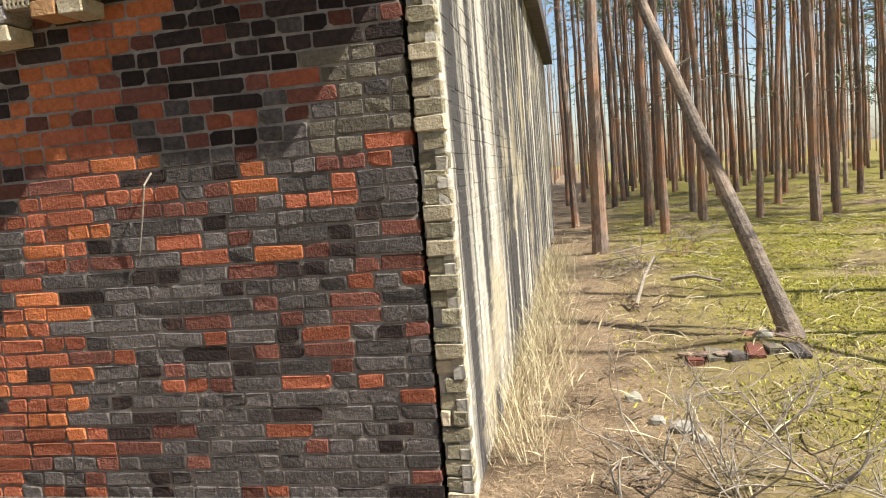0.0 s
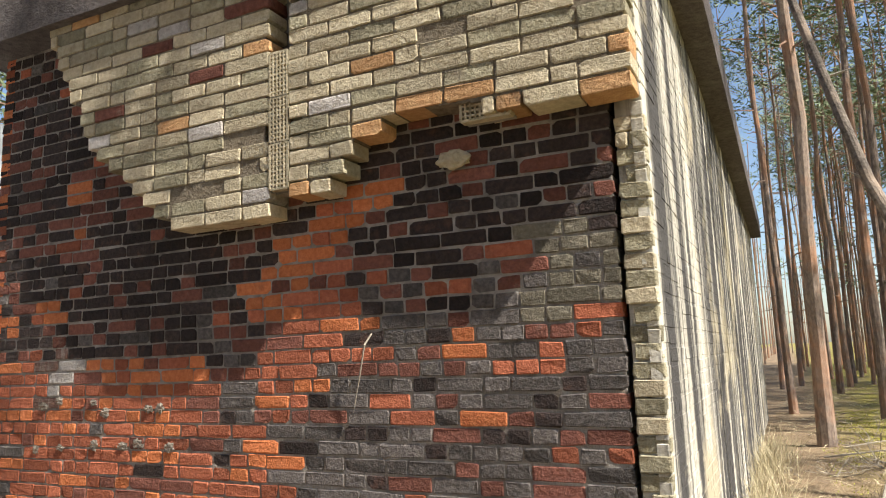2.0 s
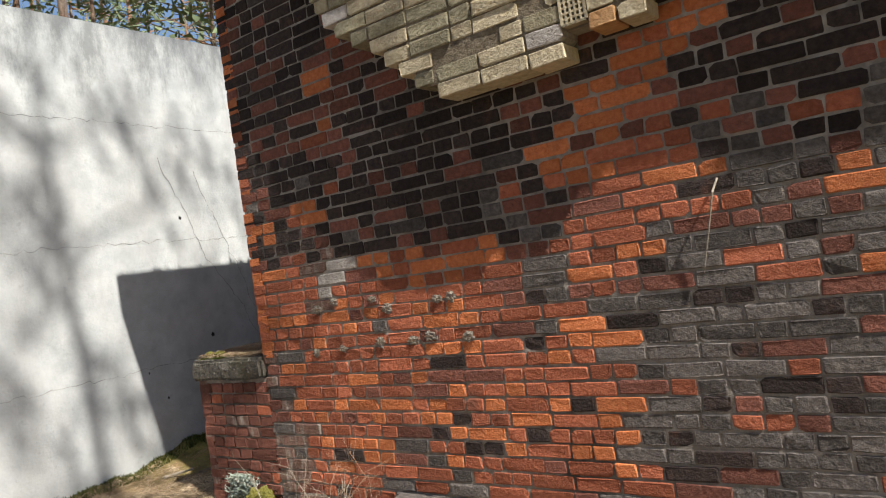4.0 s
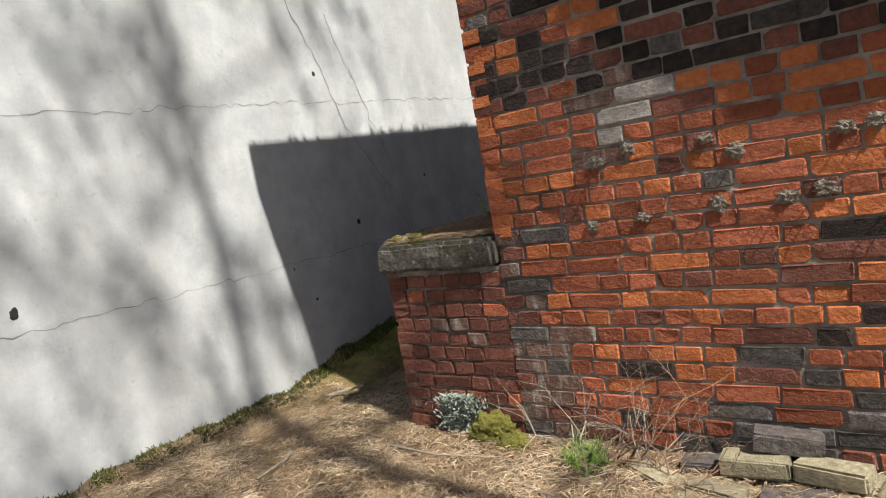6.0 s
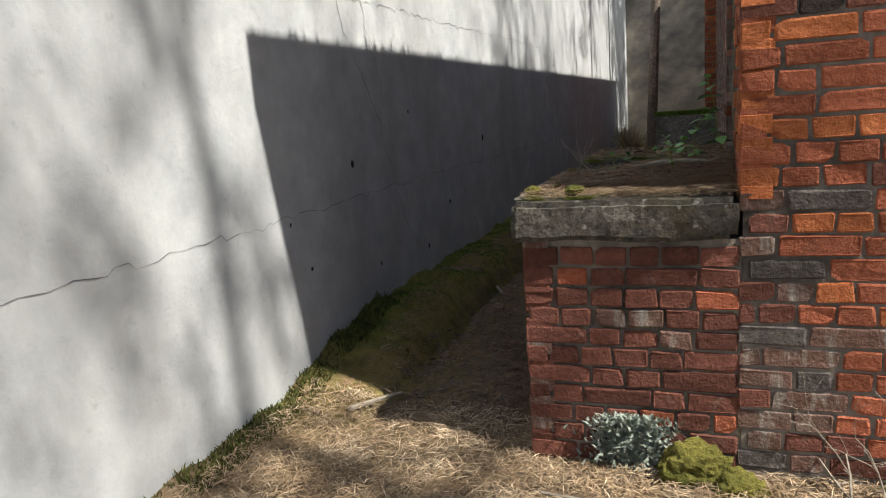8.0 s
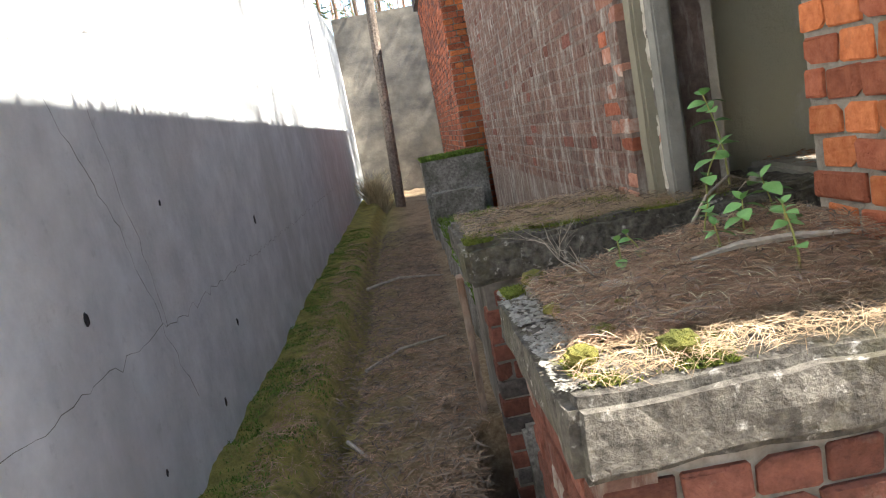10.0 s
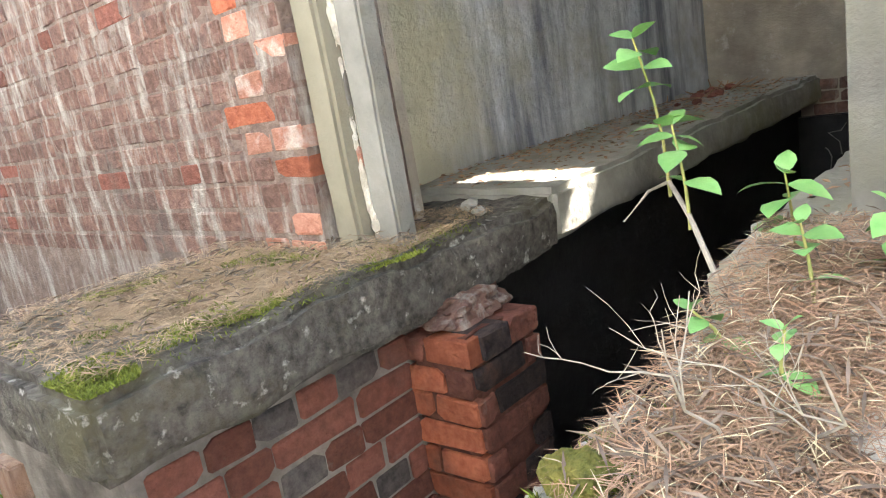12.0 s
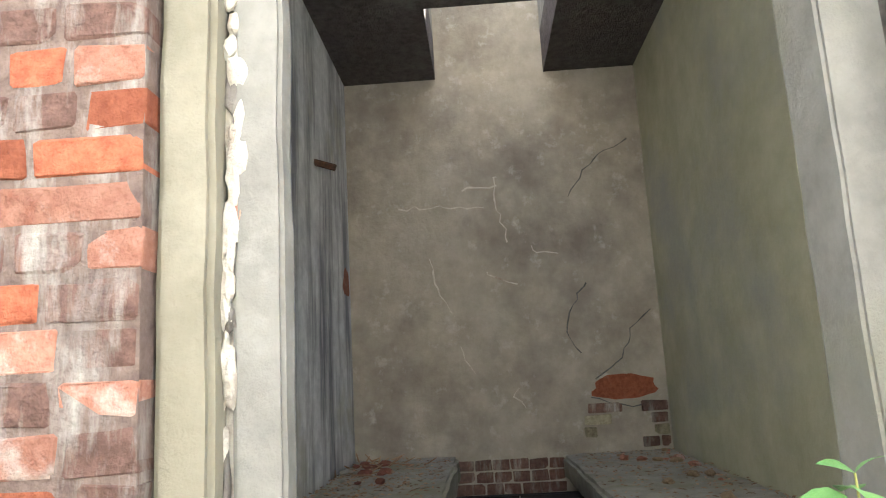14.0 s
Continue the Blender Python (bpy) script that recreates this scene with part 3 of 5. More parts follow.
# door jambs
post_left = rough_slab("jamb_1", (XL + 0.08, XL + 0.15, 1.69, 1.775, 1.0, TOP), CONCRETE_POST, amp=0.004, bevel=0.008, cell=0.09)
tagged(post_left, "grey concrete door post with a broken edge", "door post", kind="structure")
post_left_b = rough_slab("jamb_2", (XL + 0.035, XL + 0.20, 1.79, 1.885, 1.0, TOP), PLASTER_PALE, amp=0.005, bevel=0.012, cell=0.09)
tagged(post_left_b, "yellowed plaster strip beside the door post", "door post", kind="structure")
crack_l = rough_slab("jamb_crack", (XL + 0.10, XL + 0.16, 1.77, 1.795, 1.0, TOP), CRUMBLE, amp=0.012, bevel=0.004, cell=0.03)
tagged(crack_l, "crumbling white plaster along the post's cracked edge", "broken plaster", kind="structure")


def chip(name, centre, size, material, parent, seed):
    """A flake with a broken outline."""
    bm = bmesh.new()
    bmesh.ops.create_icosphere(bm, subdivisions=2, radius=1)
    for v in bm.verts:
        v.co *= 1 + 0.55 * noise.noise(v.co * 1.7 + Vector((seed * 3.1, seed, 0)))
        v.co = Vector((v.co.x * size[0], v.co.y * size[1], v.co.z * size[2])) + Vector(centre)
    return part(name, bm, material, parent)


r_ = random.Random(404)
for k in range(64):
    z = 1.06 + 2.7 * k / 64 + r_.uniform(-0.02, 0.02)
    y = 1.782 + 0.012 * math.sin(z * 5) + r_.gauss(0, 0.007)
    dark = k % 5 == 2
    chip("plaster_chip", (XL + (0.092 if dark else 0.086), y, z), (0.012, r_.uniform(0.008, 0.02), r_.uniform(0.02, 0.05)),
         BRICK["faded"][0] if k % 15 == 7 else MORTAR_SOOT if dark else CRUMBLE, crack_l, k)
wall_left_end = boxed("wall_left_4", (XL + 0.361, XL + 0.40, 1.89, 2.279, -0.3, TOP), PLASTER)
tagged(wall_left_end, "plastered inner side of the passage wall", "wall", kind="structure")
post_right = rough_slab("jamb_3", (XL + 0.251, XL + 0.42, 0.40, 0.70, 1.0, TOP), CONCRETE_POST, amp=0.004, bevel=0.008, cell=0.09)
tagged(post_right, "grey concrete door post against red brick", "door post", kind="structure")


# ---- trees ----
BARK = surface("pine_bark", (0.12, 0.092, 0.078), (0.36, 0.28, 0.225), 26, bump=1.0, c3=(0.42, 0.21, 0.115), scale3=1.1, cover=0.44, stretch=(1, 1, 0.3), vary=0.3)
NEEDLE = surface("pine_needles", (0.10, 0.14, 0.075), (0.22, 0.27, 0.15), 3, bump=0, rough=0.6, vary=0.2)
DEAD = surface("dead_twig", (0.22, 0.19, 0.155), (0.42, 0.375, 0.31), 30, bump=0.4)


def tube(verts, faces, pts, radii, sides=7):
    base = len(verts)
    for k, (p, rad) in enumerate(zip(pts, radii)):
        a = (pts[min(k + 1, len(pts) - 1)] - pts[max(k - 1, 0)]).normalized()
        u = a.orthogonal().normalized()
        w = a.cross(u)
        for s in range(sides):
            t = 2 * math.pi * s / sides
            verts.append(tuple(p + (u * math.cos(t) + w * math.sin(t)) * rad))
    for k in range(len(pts) - 1):
        for s in range(sides):
            i, j = base + k * sides + s, base + k * sides + (s + 1) % sides
            faces.append((i, j, j + sides, i + sides))


def tuft(v, f, r, tip, n, spread, size):
    for _ in range(n):
        c = tip + Vector((r.gauss(0, spread), r.gauss(0, spread), r.gauss(0, spread * 0.65)))
        d = Vector((r.uniform(-1, 1), r.uniform(-1, 1), r.uniform(-0.4, 0.8))).normalized() * size
        w = d.orthogonal().normalized() * size * 0.14
        k = len(v)
        v += [tuple(c - w), tuple(c + w), tuple(c + d)]
        f.append((k, k + 1, k + 2))


def pine(seed, height, girth, crown_from=0.6, full=7):
    """A tall plantation pine: bare trunk, dead snags below, a high open crown of needle tufts."""
    r = random.Random(seed)
    tree = empty("pine_tree", label="tall slender pine with flaky grey-brown bark and a high crown", category="tree", group="pines of the wood")
    v, f = [], []
    bend = [Vector((r.uniform(-1, 1), r.uniform(-1, 1), 0)) * 0.06 for k in range(13)]
    pts = [Vector((0, 0, -0.2 + (height + 0.2) * k / 12)) + bend[k] * min(1, k / 4) for k in range(13)]
    rad = [girth * (1.3 if k == 0 else 1.0) * (1 - 0.86 * k / 12) + 0.01 for k in range(13)]
    tube(v, f, pts, rad, 9)
    part("trunk", (v, f), BARK, tree)
    cv, cf, lv, lf = [], [], [], []
    for k in range(30):
        high = k >= 6
        at = r.uniform(crown_from, 0.99) if high else r.uniform(0.15, crown_from)
        i = min(11, int(at * 12))
        p = pts[i].lerp(pts[i + 1], at * 12 - i)
        ang = r.uniform(0, 2 * math.pi)
        ln = r.uniform(0.9, 2.6) * (1.3 - at * 0.6) if high else r.uniform(0.25, 1.3)
        way = Vector((math.cos(ang), math.sin(ang), r.uniform(0.0, 0.5) if high else r.uniform(-0.3, 0.35)))
        line = [p + way * ln * t + Vector((0, 0, -0.25 * t * t * ln if not high else 0.1 * t)) + Vector((r.uniform(-1, 1), r.uniform(-1, 1), r.uniform(-1, 1))) * 0.08 * t for t in (0, 0.35, 0.7, 1)]
        if high:
            tube(lv, lf, line, [0.028, 0.018, 0.011, 0.004], 4)
            for t in (0.35, 0.6, 0.85, 1.0):
                tuft(cv, cf, r, line[1].lerp(line[3], t), full, 0.22, 0.26)
        else:
            v, f = [], []
            tube(v, f, line, [0.024, 0.016, 0.010, 0.004], 4)
            part("dead_branch", (v, f), BARK, tree)
    tagged(part("branchwork", (lv, lf), BARK, tree), kind="stuff")
    part("crown", (cv, cf), NEEDLE, tree)
    return tree


def build_wood():
    r = random.Random(11)
    kinds = [pine(s, h, g) for s, h, g in ((1, 17, 0.068), (2, 19, 0.08), (3, 15.5, 0.058), (4, 18, 0.072), (5, 20, 0.105))]
    kinds.append(pine(6, 12, 0.06, 0.28))
    # fuller crown, for unseen trees that only hold back light
    kinds.append(pine(7, 18, 0.09, 0.55, 14))
    # trees told apart near the building, then those on the sun's side, then the plantation
    spots = [(0.845 + 0.16, 8.8, 4), (2.13, 12.2, 1), (2.29, 10.9, 0), (3.27, 12.65, 3), (4.49, 13.05, 2), (5.18, 11.65, 1), (6.16, 13.5, 3), (6.85, 19.9, 0), (0.62, 13.9, 1)]
    # unseen trees on the sun's side, added to cast dappled shade
    spots += [(4.6, -4.6, 1), (2.6, -2.1, 6), (0.6, -5.6, 6), (2.2, -6.2, 6), (8.6, 0.9, 3), (5.6, 2.6, 0), (7.8, 3.8, 1), (9.8, 5.2, 2), (10.5, 8.0, 4)]
    taken = [(x, y) for x, y, _ in spots]

    def fill(count, x0, x1, y0, y1, gap, clear, young=0.1, kind=None):
        made = tries = 0
        while made < count and tries < 6000:
            tries += 1
            x, y = r.uniform(x0, x1), r.uniform(y0, y1)
            if clear(x, y) or any((x - a) ** 2 + (y - b) ** 2 < gap * gap for a, b in taken):
                continue
            spots.append((x, y, kind or (r.randrange(4) if r.random() > young else 5)))
            taken.append((x, y))
            made += 1
    inside = lambda x, y: -7.2 < x < 1.4 and -8 < y < 17.5
    fill(170, 0.6, 30, 14.5, 50, 1.15, lambda x, y: inside(x, y) or x > 2 + (y + 3) * 0.62)
    fill(14, 8, 16, 9.5, 16, 1.9, inside)
    fill(85, -21, -8.2, -8, 24, 1.4, inside, 0.6)
    fill(22, -10, 4, 18, 34, 1.8, inside)
    # unseen dense pines to the south, added to block sky light and ground bounce
    fill(46, -12, 16, -22, -6.4, 2.0, lambda x, y: x > 5 and y > -8, kind=6)
    used = set()
    for x, y, k in spots:
        m = pose(x, y, ground_height(x, y), r.uniform(-1.5, 1.5), r.uniform(-1.5, 1.5), r.uniform(0, 360))
        if k in used:
            t = copy_thing(kinds[k], m)
            sc = r.uniform(0.88, 1.1)
            t.scale = (sc, sc, sc)
        else:
            kinds[k].matrix_basis = m
            used.add(k)
    # the wood further off
    v, f, cv, cf = [], [], [], []
    for _ in range(2600):
        a, d = r.uniform(0, 2 * math.pi), 38 + 75 * r.random() ** 0.8
        x, y = 5 + d * math.cos(a), 8 + d * math.sin(a)
        h, g = r.uniform(13, 19), r.uniform(0.06, 0.1)
        tube(v, f, [Vector((x, y, 0)), Vector((x, y, h * 0.6)), Vector((x + r.uniform(-0.3, 0.3), y, h))], [g, g * 0.7, 0.03], 5)
        for _ in range(9):
            c = Vector((x + r.gauss(0, 0.9), y + r.gauss(0, 0.9), h * r.uniform(0.6, 1.02)))
            tuft(cv, cf, r, c, 1, 0.1, r.uniform(0.4, 0.75))
    tagged(part("far_wood_trunks", (v, f), BARK), "distant pine trunks standing close together", "forest", kind="stuff")
    tagged(part("far_wood_crowns", (cv, cf), NEEDLE), "distant green pine crowns", "forest", kind="stuff")


build_wood()


# ---- things on and before the front wall ----
def lumpy(name, centre, size, material, parent=None, label="", seed=0, sub=3, amp=0.3, sharp=3.0):
    """A rounded, uneven lump: stone, moss cushion or mortar."""
    bm = bmesh.new()
    bmesh.ops.create_icosphere(bm, subdivisions=sub, radius=1)
    for v in bm.verts:
        n = noise.noise(v.co * sharp * 0.5 + Vector((seed * 3.1, 0, 0))) + 0.5 * noise.noise(v.co * sharp * 1.4 + Vector((0, seed, 0)))
        v.co *= 1 + amp * n
        v.co = Vector((v.co.x * size[0], v.co.y * size[1], v.co.z * size[2])) + Vector(centre)
    return part(name, bm, material, parent, label)


def bent_stick(name, pts, radii, material, parent=None, label="", sides=6):
    v, f = [], []
    tube(v, f, [Vector(p) for p in pts], radii, sides)
    f.append(tuple(range(sides))[::-1])
    n = len(v)
    f.append(tuple(range(n - sides, n)))
    return part(name, (v, f), material, parent, label)


FACING_HOLES = ((-0.79, 3.19), (-2.03, 3.18), (-2.30, 2.56), (-2.18, 2.56), (-2.94, 3.55), (-1.9, 2.71), (-1.98, 2.86))
WIRE = surface("rusty_wire", (0.05, 0.03, 0.02), (0.14, 0.07, 0.04), 60, bump=0.4, rough=0.75, metal=0.4)
TIE_MORTAR = surface("tie_mortar", (0.22, 0.19, 0.16), (0.36, 0.33, 0.28), 40, bump=1.0)


def vent_brick(x, z, y=-0.167, turn=False, label="pale brick on end, pierced by rows of small square holes"):
    """A perforated brick standing on end: a grid of webs before a dark core."""
    ob = empty("perforated_brick", (x, y, z), label=label, category="perforated brick", group="pierced bricks")
    w, h, d = (0.245, 0.115, 0.05) if turn else (0.115, 0.245, 0.05)
    nx, nz = (10, 5) if turn else (5, 10)
    for i in range(nx + 1):
        u = -w / 2 + w * i / nx
        t = 0.007 if i in (0, nx) else 0.0045
        boxed("web", (u - t, u + t, 0, d, -h / 2, h / 2), BRICK["yellow"][0], ob)
    for k in range(nz + 1):
        u = -h / 2 + h * k / nz
        t = 0.007 if k in (0, nz) else 0.0045
        boxed("web", (-w / 2, w / 2, 0.001, d - 0.001, u - t, u + t), BRICK["yellow"][0], ob)
    part("core", (lambda b: (box(b, -w / 2, w / 2, d - 0.012, d + 0.05, -h / 2, h / 2), b)[1])(bmesh.new()), MORTAR_SOOT, ob, "dark core behind the holes")
    return ob


for k in range(3):
    vent_brick(-1.706, 2.655 + 0.255 * k)
vent_brick(-0.54, 2.775, -0.135, True, "pale pierced brick laid flat at the facing's broken edge")
boxed("vent_back", (-1.775, -1.637, -0.105, 0.0, 2.52, 3.29), MORTAR_SOOT, facing_wall)


def wall_tie(x, z, seed):
    r = random.Random(seed)
    ob = empty("wall_tie", (x, 0, z), label="pair of rusty wall-tie wires in a blob of old mortar", category="wall tie", group="wall ties on the brick wall")
    lumpy("mortar_blob", (0, 0, 0.0), (r.uniform(0.025, 0.045), 0.010, r.uniform(0.018, 0.03)), TIE_MORTAR, ob, seed=seed, amp=0.7, sharp=6)
    for s in (-1, 1):
        a = s * r.uniform(0.012, 0.022)
        bent_stick("wire", [(a, 0.01, 0), (a, -0.022, 0.004), (a * 1.2, -0.036, 0.002), (a * 1.3, -0.040, -0.012)], [0.0022] * 4, WIRE, ob, sides=5)


for i, (x, z) in enumerate(((-3.573, 1.433), (-3.259, 1.424), (-3.155, 1.362), (-2.874, 1.185), (-3.545, 1.149), (-3.24, 1.172), (-2.792, 1.385), (-3.0, 1.17),
                            (-3.72, 1.40), (-2.62, 1.17), (-2.70, 1.39), (-3.78, 1.13))):
    wall_tie(x, z, i + 3)

# the twig stuck in a joint, and the lump of facing left on the wall
bent_stick("twig", [(-1.255, -0.005, 1.755), (-1.27, -0.05, 1.70), (-1.31, -0.035, 1.55), (-1.36, -0.02, 1.37)], [0.005, 0.005, 0.004, 0.002], DEAD)
tagged(bpy.data.objects["twig"], "thin dark twig stuck in a wall joint", "twig")
bl = lumpy("brick_fragment", (-0.755, -0.025, 2.575), (0.085, 0.03, 0.045), BRICK["yellow"][0], seed=8, amp=0.35, sharp=5)
tagged(bl, "yellow brick fragment stuck to the sooty wall", "brick fragment")


def loose_brick(x, y, z, rx, ry, rz, key, i):
    ob = new("loose_brick", brick_solid(i % 4))
    ob.material_slots[0].link = "OBJECT"
    ob.material_slots[0].material = BRICK[key][0]
    ob.matrix_basis = pose(x, y, z, rx, ry, rz)
    return tagged(ob, "fallen pale brick lying in the heap by the wall" if key != "red" else "fallen red brick lying by the wall", "brick", "fallen bricks by the wall")


SOLID = {}


def brick_solid(k):
    if k not in SOLID:
        bm = bmesh.new()
        box(bm, -0.12, 0.12, -0.057, 0.057, -0.034, 0.034, bevel=0.006)
        r = random.Random(k)
        for v in bm.verts:
            v.co += Vector((r.uniform(-1, 1), r.uniform(-1, 1), r.uniform(-1, 1))) * 0.004
        me = bpy.data.meshes.new("loose_brick")
        bm.to_mesh(me)
        bm.free()
        me.materials.append(None)
        SOLID[k] = me
    return SOLID[k]


pile = ((-3.36, -0.10, 0.17, 0, 0, 8), (-3.10, -0.11, 0.165, 0, 3, -6), (-2.86, -0.10, 0.16, 0, 0, 4), (-3.28, -0.28, 0.155, 0, 0, -12), (-3.02, -0.27, 0.155, 0, 0, 10),
        (-2.78, -0.26, 0.15, 0, 0, -5), (-3.18, -0.16, 0.235, 0, 0, 5), (-2.92, -0.15, 0.23, 0, 0, -9), (-3.08, -0.08, 0.30, 0, 8, 14), (-3.42, -0.42, 0.14, 0, 0, 40),
        (-2.72, -0.11, 0.17, 0, 0, 87), (-3.55, -0.22, 0.15, 0, 0, -30), (-2.95, -0.45, 0.135, 0, 0, 15))
for i, p in enumerate(pile):
    loose_brick(p[0], p[1], p[2] - 0.03, p[3], p[4], p[5], "yellowgrey" if i % 4 else "grey", i)
for i in range(6):
    x = 1.42 + 0.13 * i
    b = loose_brick(x, 2.02 + 0.03 * math.sin(i * 2), ground_height(x, 2.02) - 0.016, 6 * (i % 2), 5 * (-1) ** i, 84 + 5 * (i % 3), ("brown", "lichened", "grey")[i % 3], i)
    tagged(b, "dark old brick half buried in the mossy mound", "brick", "bricks in the mound")
plinth = rough_slab("plinth", (-2.66, -0.01, -0.014, 0.008, -0.2, 0.17), CONCRETE_DARK, amp=0.006, bevel=0.01, cell=0.15)
tagged(plinth, "dark concrete plinth at the wall's foot", "plinth", kind="structure")


# ---- fine ground cover ----
STRAW = surface("dry_needles", (0.25, 0.17, 0.10), (0.50, 0.38, 0.25), 8, bump=0, vary=0.45, island=True, rough=0.8)
STRAW_RED = surface("brown_needles", (0.24, 0.14, 0.085), (0.42, 0.28, 0.185), 8, bump=0, vary=0.45, island=True, rough=0.8)
MOSS_BLADE = surface("moss_tips", (0.22, 0.23, 0.03), (0.42, 0.41, 0.07), 12, bump=0, vary=0.5, island=True)
GREEN_BLADE = surface("moss_green", (0.06, 0.12, 0.015), (0.16, 0.24, 0.04), 12, bump=0, vary=0.5, island=True)
MOSS_LUSH = surface("moss_lush", (0.07, 0.10, 0.015), (0.22, 0.25, 0.045), 12, bump=0, vary=0.5, island=True)
MOSS_DARK = surface("moss_dark", (0.045, 0.055, 0.015), (0.13, 0.14, 0.035), 12, bump=0, vary=0.5, island=True)
GRASS_DRY = surface("dry_grass", (0.42, 0.36, 0.22), (0.62, 0.55, 0.37), 6, bump=0, vary=0.3, island=True)


def strew(name, label, place, n, length, width, material, seed, lift=0.012, tilt=0.25, category="litter"):
    """Loose needles lying about: thin slivers at the places that place(r) gives."""
    r = random.Random(seed)
    v, f = [], []
    for _ in range(n):
        p = place(r)
        if p is None:
            continue
        c = Vector(p) + Vector((0, 0, r.uniform(0.001, lift)))
        a = r.uniform(0, 2 * math.pi)
        ln = length * r.uniform(0.5, 1.3)
        d = Vector((math.cos(a), math.sin(a), r.uniform(-tilt, tilt))) * ln / 2
        w = Vector((-math.sin(a), math.cos(a), 0.3)) * width / 2
        m = c + Vector((0, 0, ln * 0.06))
        k = len(v)
        v += [tuple(c - d), tuple(m - w), tuple(c + d), tuple(m + w)]
        f.append((k, k + 1, k + 2, k + 3))
    return tagged(part(name, (v, f), material), label, category, kind="stuff")


def blades(name, label, place, n, height, width, material, seed, lean=0.6, category="moss"):
    r = random.Random(seed)
    v, f = [], []
    for _ in range(n):
        p = place(r)
        if p is None:
            continue
        p = Vector(p)
        h = height * r.uniform(0.4, 1.2)
        a = r.uniform(0, 2 * math.pi)
        w = Vector((math.cos(a), math.sin(a), 0)) * width
        top = p + Vector((r.gauss(0, lean) * h, r.gauss(0, lean) * h, h))
        mid = p.lerp(top, 0.55) + Vector((0, 0, h * 0.12))
        k = len(v)
        v += [tuple(p - w), tuple(p + w), tuple(mid + w * 0.7), tuple(mid - w * 0.7), tuple(top)]
        f += [(k, k + 1, k + 2, k + 3), (k + 3, k + 2, k + 4)]
    return tagged(part(name, (v, f), material), label, category, kind="stuff")


def on_ground(x0, x1, y0, y1, fade=None):
    def place(r):
        x, y = r.uniform(x0, x1), r.uniform(y0, y1)
        if fade and r.random() > fade(x, y):
            return None
        return x, y, ground_height(x, y)
    return place


def on_top(x0, x1, y0, y1, z, keep=lambda x, y: 1):
    def place(r):
        x, y = r.uniform(x0, x1), r.uniform(y0, y1)
        return (x, y, z) if r.random() < keep(x, y) else None
    return place


def litter_bed(name, x0, x1, y0, y1, z, high, material, label, seed=0, rise=None):
    """A mat of litter on a slab: an uneven skin, thin at its rim."""
    nx, ny = int((x1 - x0) / 0.02), int((y1 - y0) / 0.02)
    verts, faces = [], []
    for j in range(ny + 1):
        for i in range(nx + 1):
            x, y = x0 + (x1 - x0) * i / nx, y0 + (y1 - y0) * j / ny
            e = min(i, nx - i, j, ny - j) * 0.02
            n = noise.noise(Vector((x * 5, y * 5, seed))) + 0.6 * noise.noise(Vector((x * 19, y * 19, seed)))
            zz = z - 0.008 + min(1, e / 0.07) * high * (0.75 + 0.5 * n) + (rise(x, y) if rise else 0)
            verts.append((x, y, zz))
    for j in range(ny):
        for i in range(nx):
            a = j * (nx + 1) + i
            faces.append((a, a + 1, a + nx + 2, a + nx + 1))
    ob = part(name, (verts, faces), material)
    return tagged(ob, label, "litter", kind="stuff")


rise_a = lambda x, y: 0.065 * max(0, min(1, (x + 4.9) / 0.5)) * max(0, min(1, (y - 0.1) / 0.3))
litter_bed("litter_mat", PX + 0.05, XL - 0.005, 0.16, GAP[0] - 0.05, SLAB, 0.03, LITTER, "brown needle litter covering the platform's cap", 1, rise_a)
litter_bed("litter_mat", -4.94, -3.95, 1.66, 2.36, SLAB, 0.024, LITTER, "brown needle litter and crumbs on the platform's cap", 2)
strew("fallen_needles", "fallen pine needles matted on the near platform", lambda r: (lambda x, y: (x, y, SLAB + 0.022 + rise_a(x, y)))(r.uniform(PX + 0.04, XL), r.uniform(0.14, GAP[0] - 0.03)), 17000, 0.06, 0.0013, STRAW_RED, 21, lift=0.02)
strew("fallen_needles", "bleached needles lying loose on the near platform", lambda r: (lambda x, y: (x, y, SLAB + 0.028 + rise_a(x, y)))(r.uniform(PX + 0.04, XL), r.uniform(0.14, GAP[0] - 0.03)), 1300, 0.055, 0.0013, GRASS_DRY, 20, lift=0.02)
strew("fallen_needles", "pale dry needles along the platform's front edge", on_top(PX, XL, 0.0, 0.22, SLAB + 0.006, lambda x, y: 0.8), 3600, 0.065, 0.0015, STRAW, 22, lift=0.03)
strew("fallen_needles", "dry needles and crumbs on the mossy platform", on_top(PX - 0.02, -3.9, 1.6, 2.36, SLAB + 0.014), 12000, 0.055, 0.0014, STRAW, 23, lift=0.02)
strew("fallen_needles", "dry pine needles strewn before the wall", on_ground(-6.2, -2.6, -2.3, 0.3, lambda x, y: 0 if (x > -5.05 and y > -0.02) else 1 if y > -1.3 else 0.5), 60000, 0.085, 0.0029, STRAW, 24, lift=0.03)
strew("fallen_needles", "brown needles lying in the passage", on_ground(-6.1, -5.1, 0.3, 7.5, lambda x, y: 1 if noise.noise(Vector((x * 3, y * 3, 8))) > -0.1 else 0.25), 34000, 0.08, 0.0026, STRAW_RED, 25, lift=0.02)
strew("fallen_needles", "pale dry needles and chips beside the side wall", on_ground(0.17, 2.6, -1.5, 6, lambda x, y: max(0.12, 1 - (x - 0.2) / 1.5)), 16000, 0.09, 0.0032, STRAW, 26, lift=0.02)
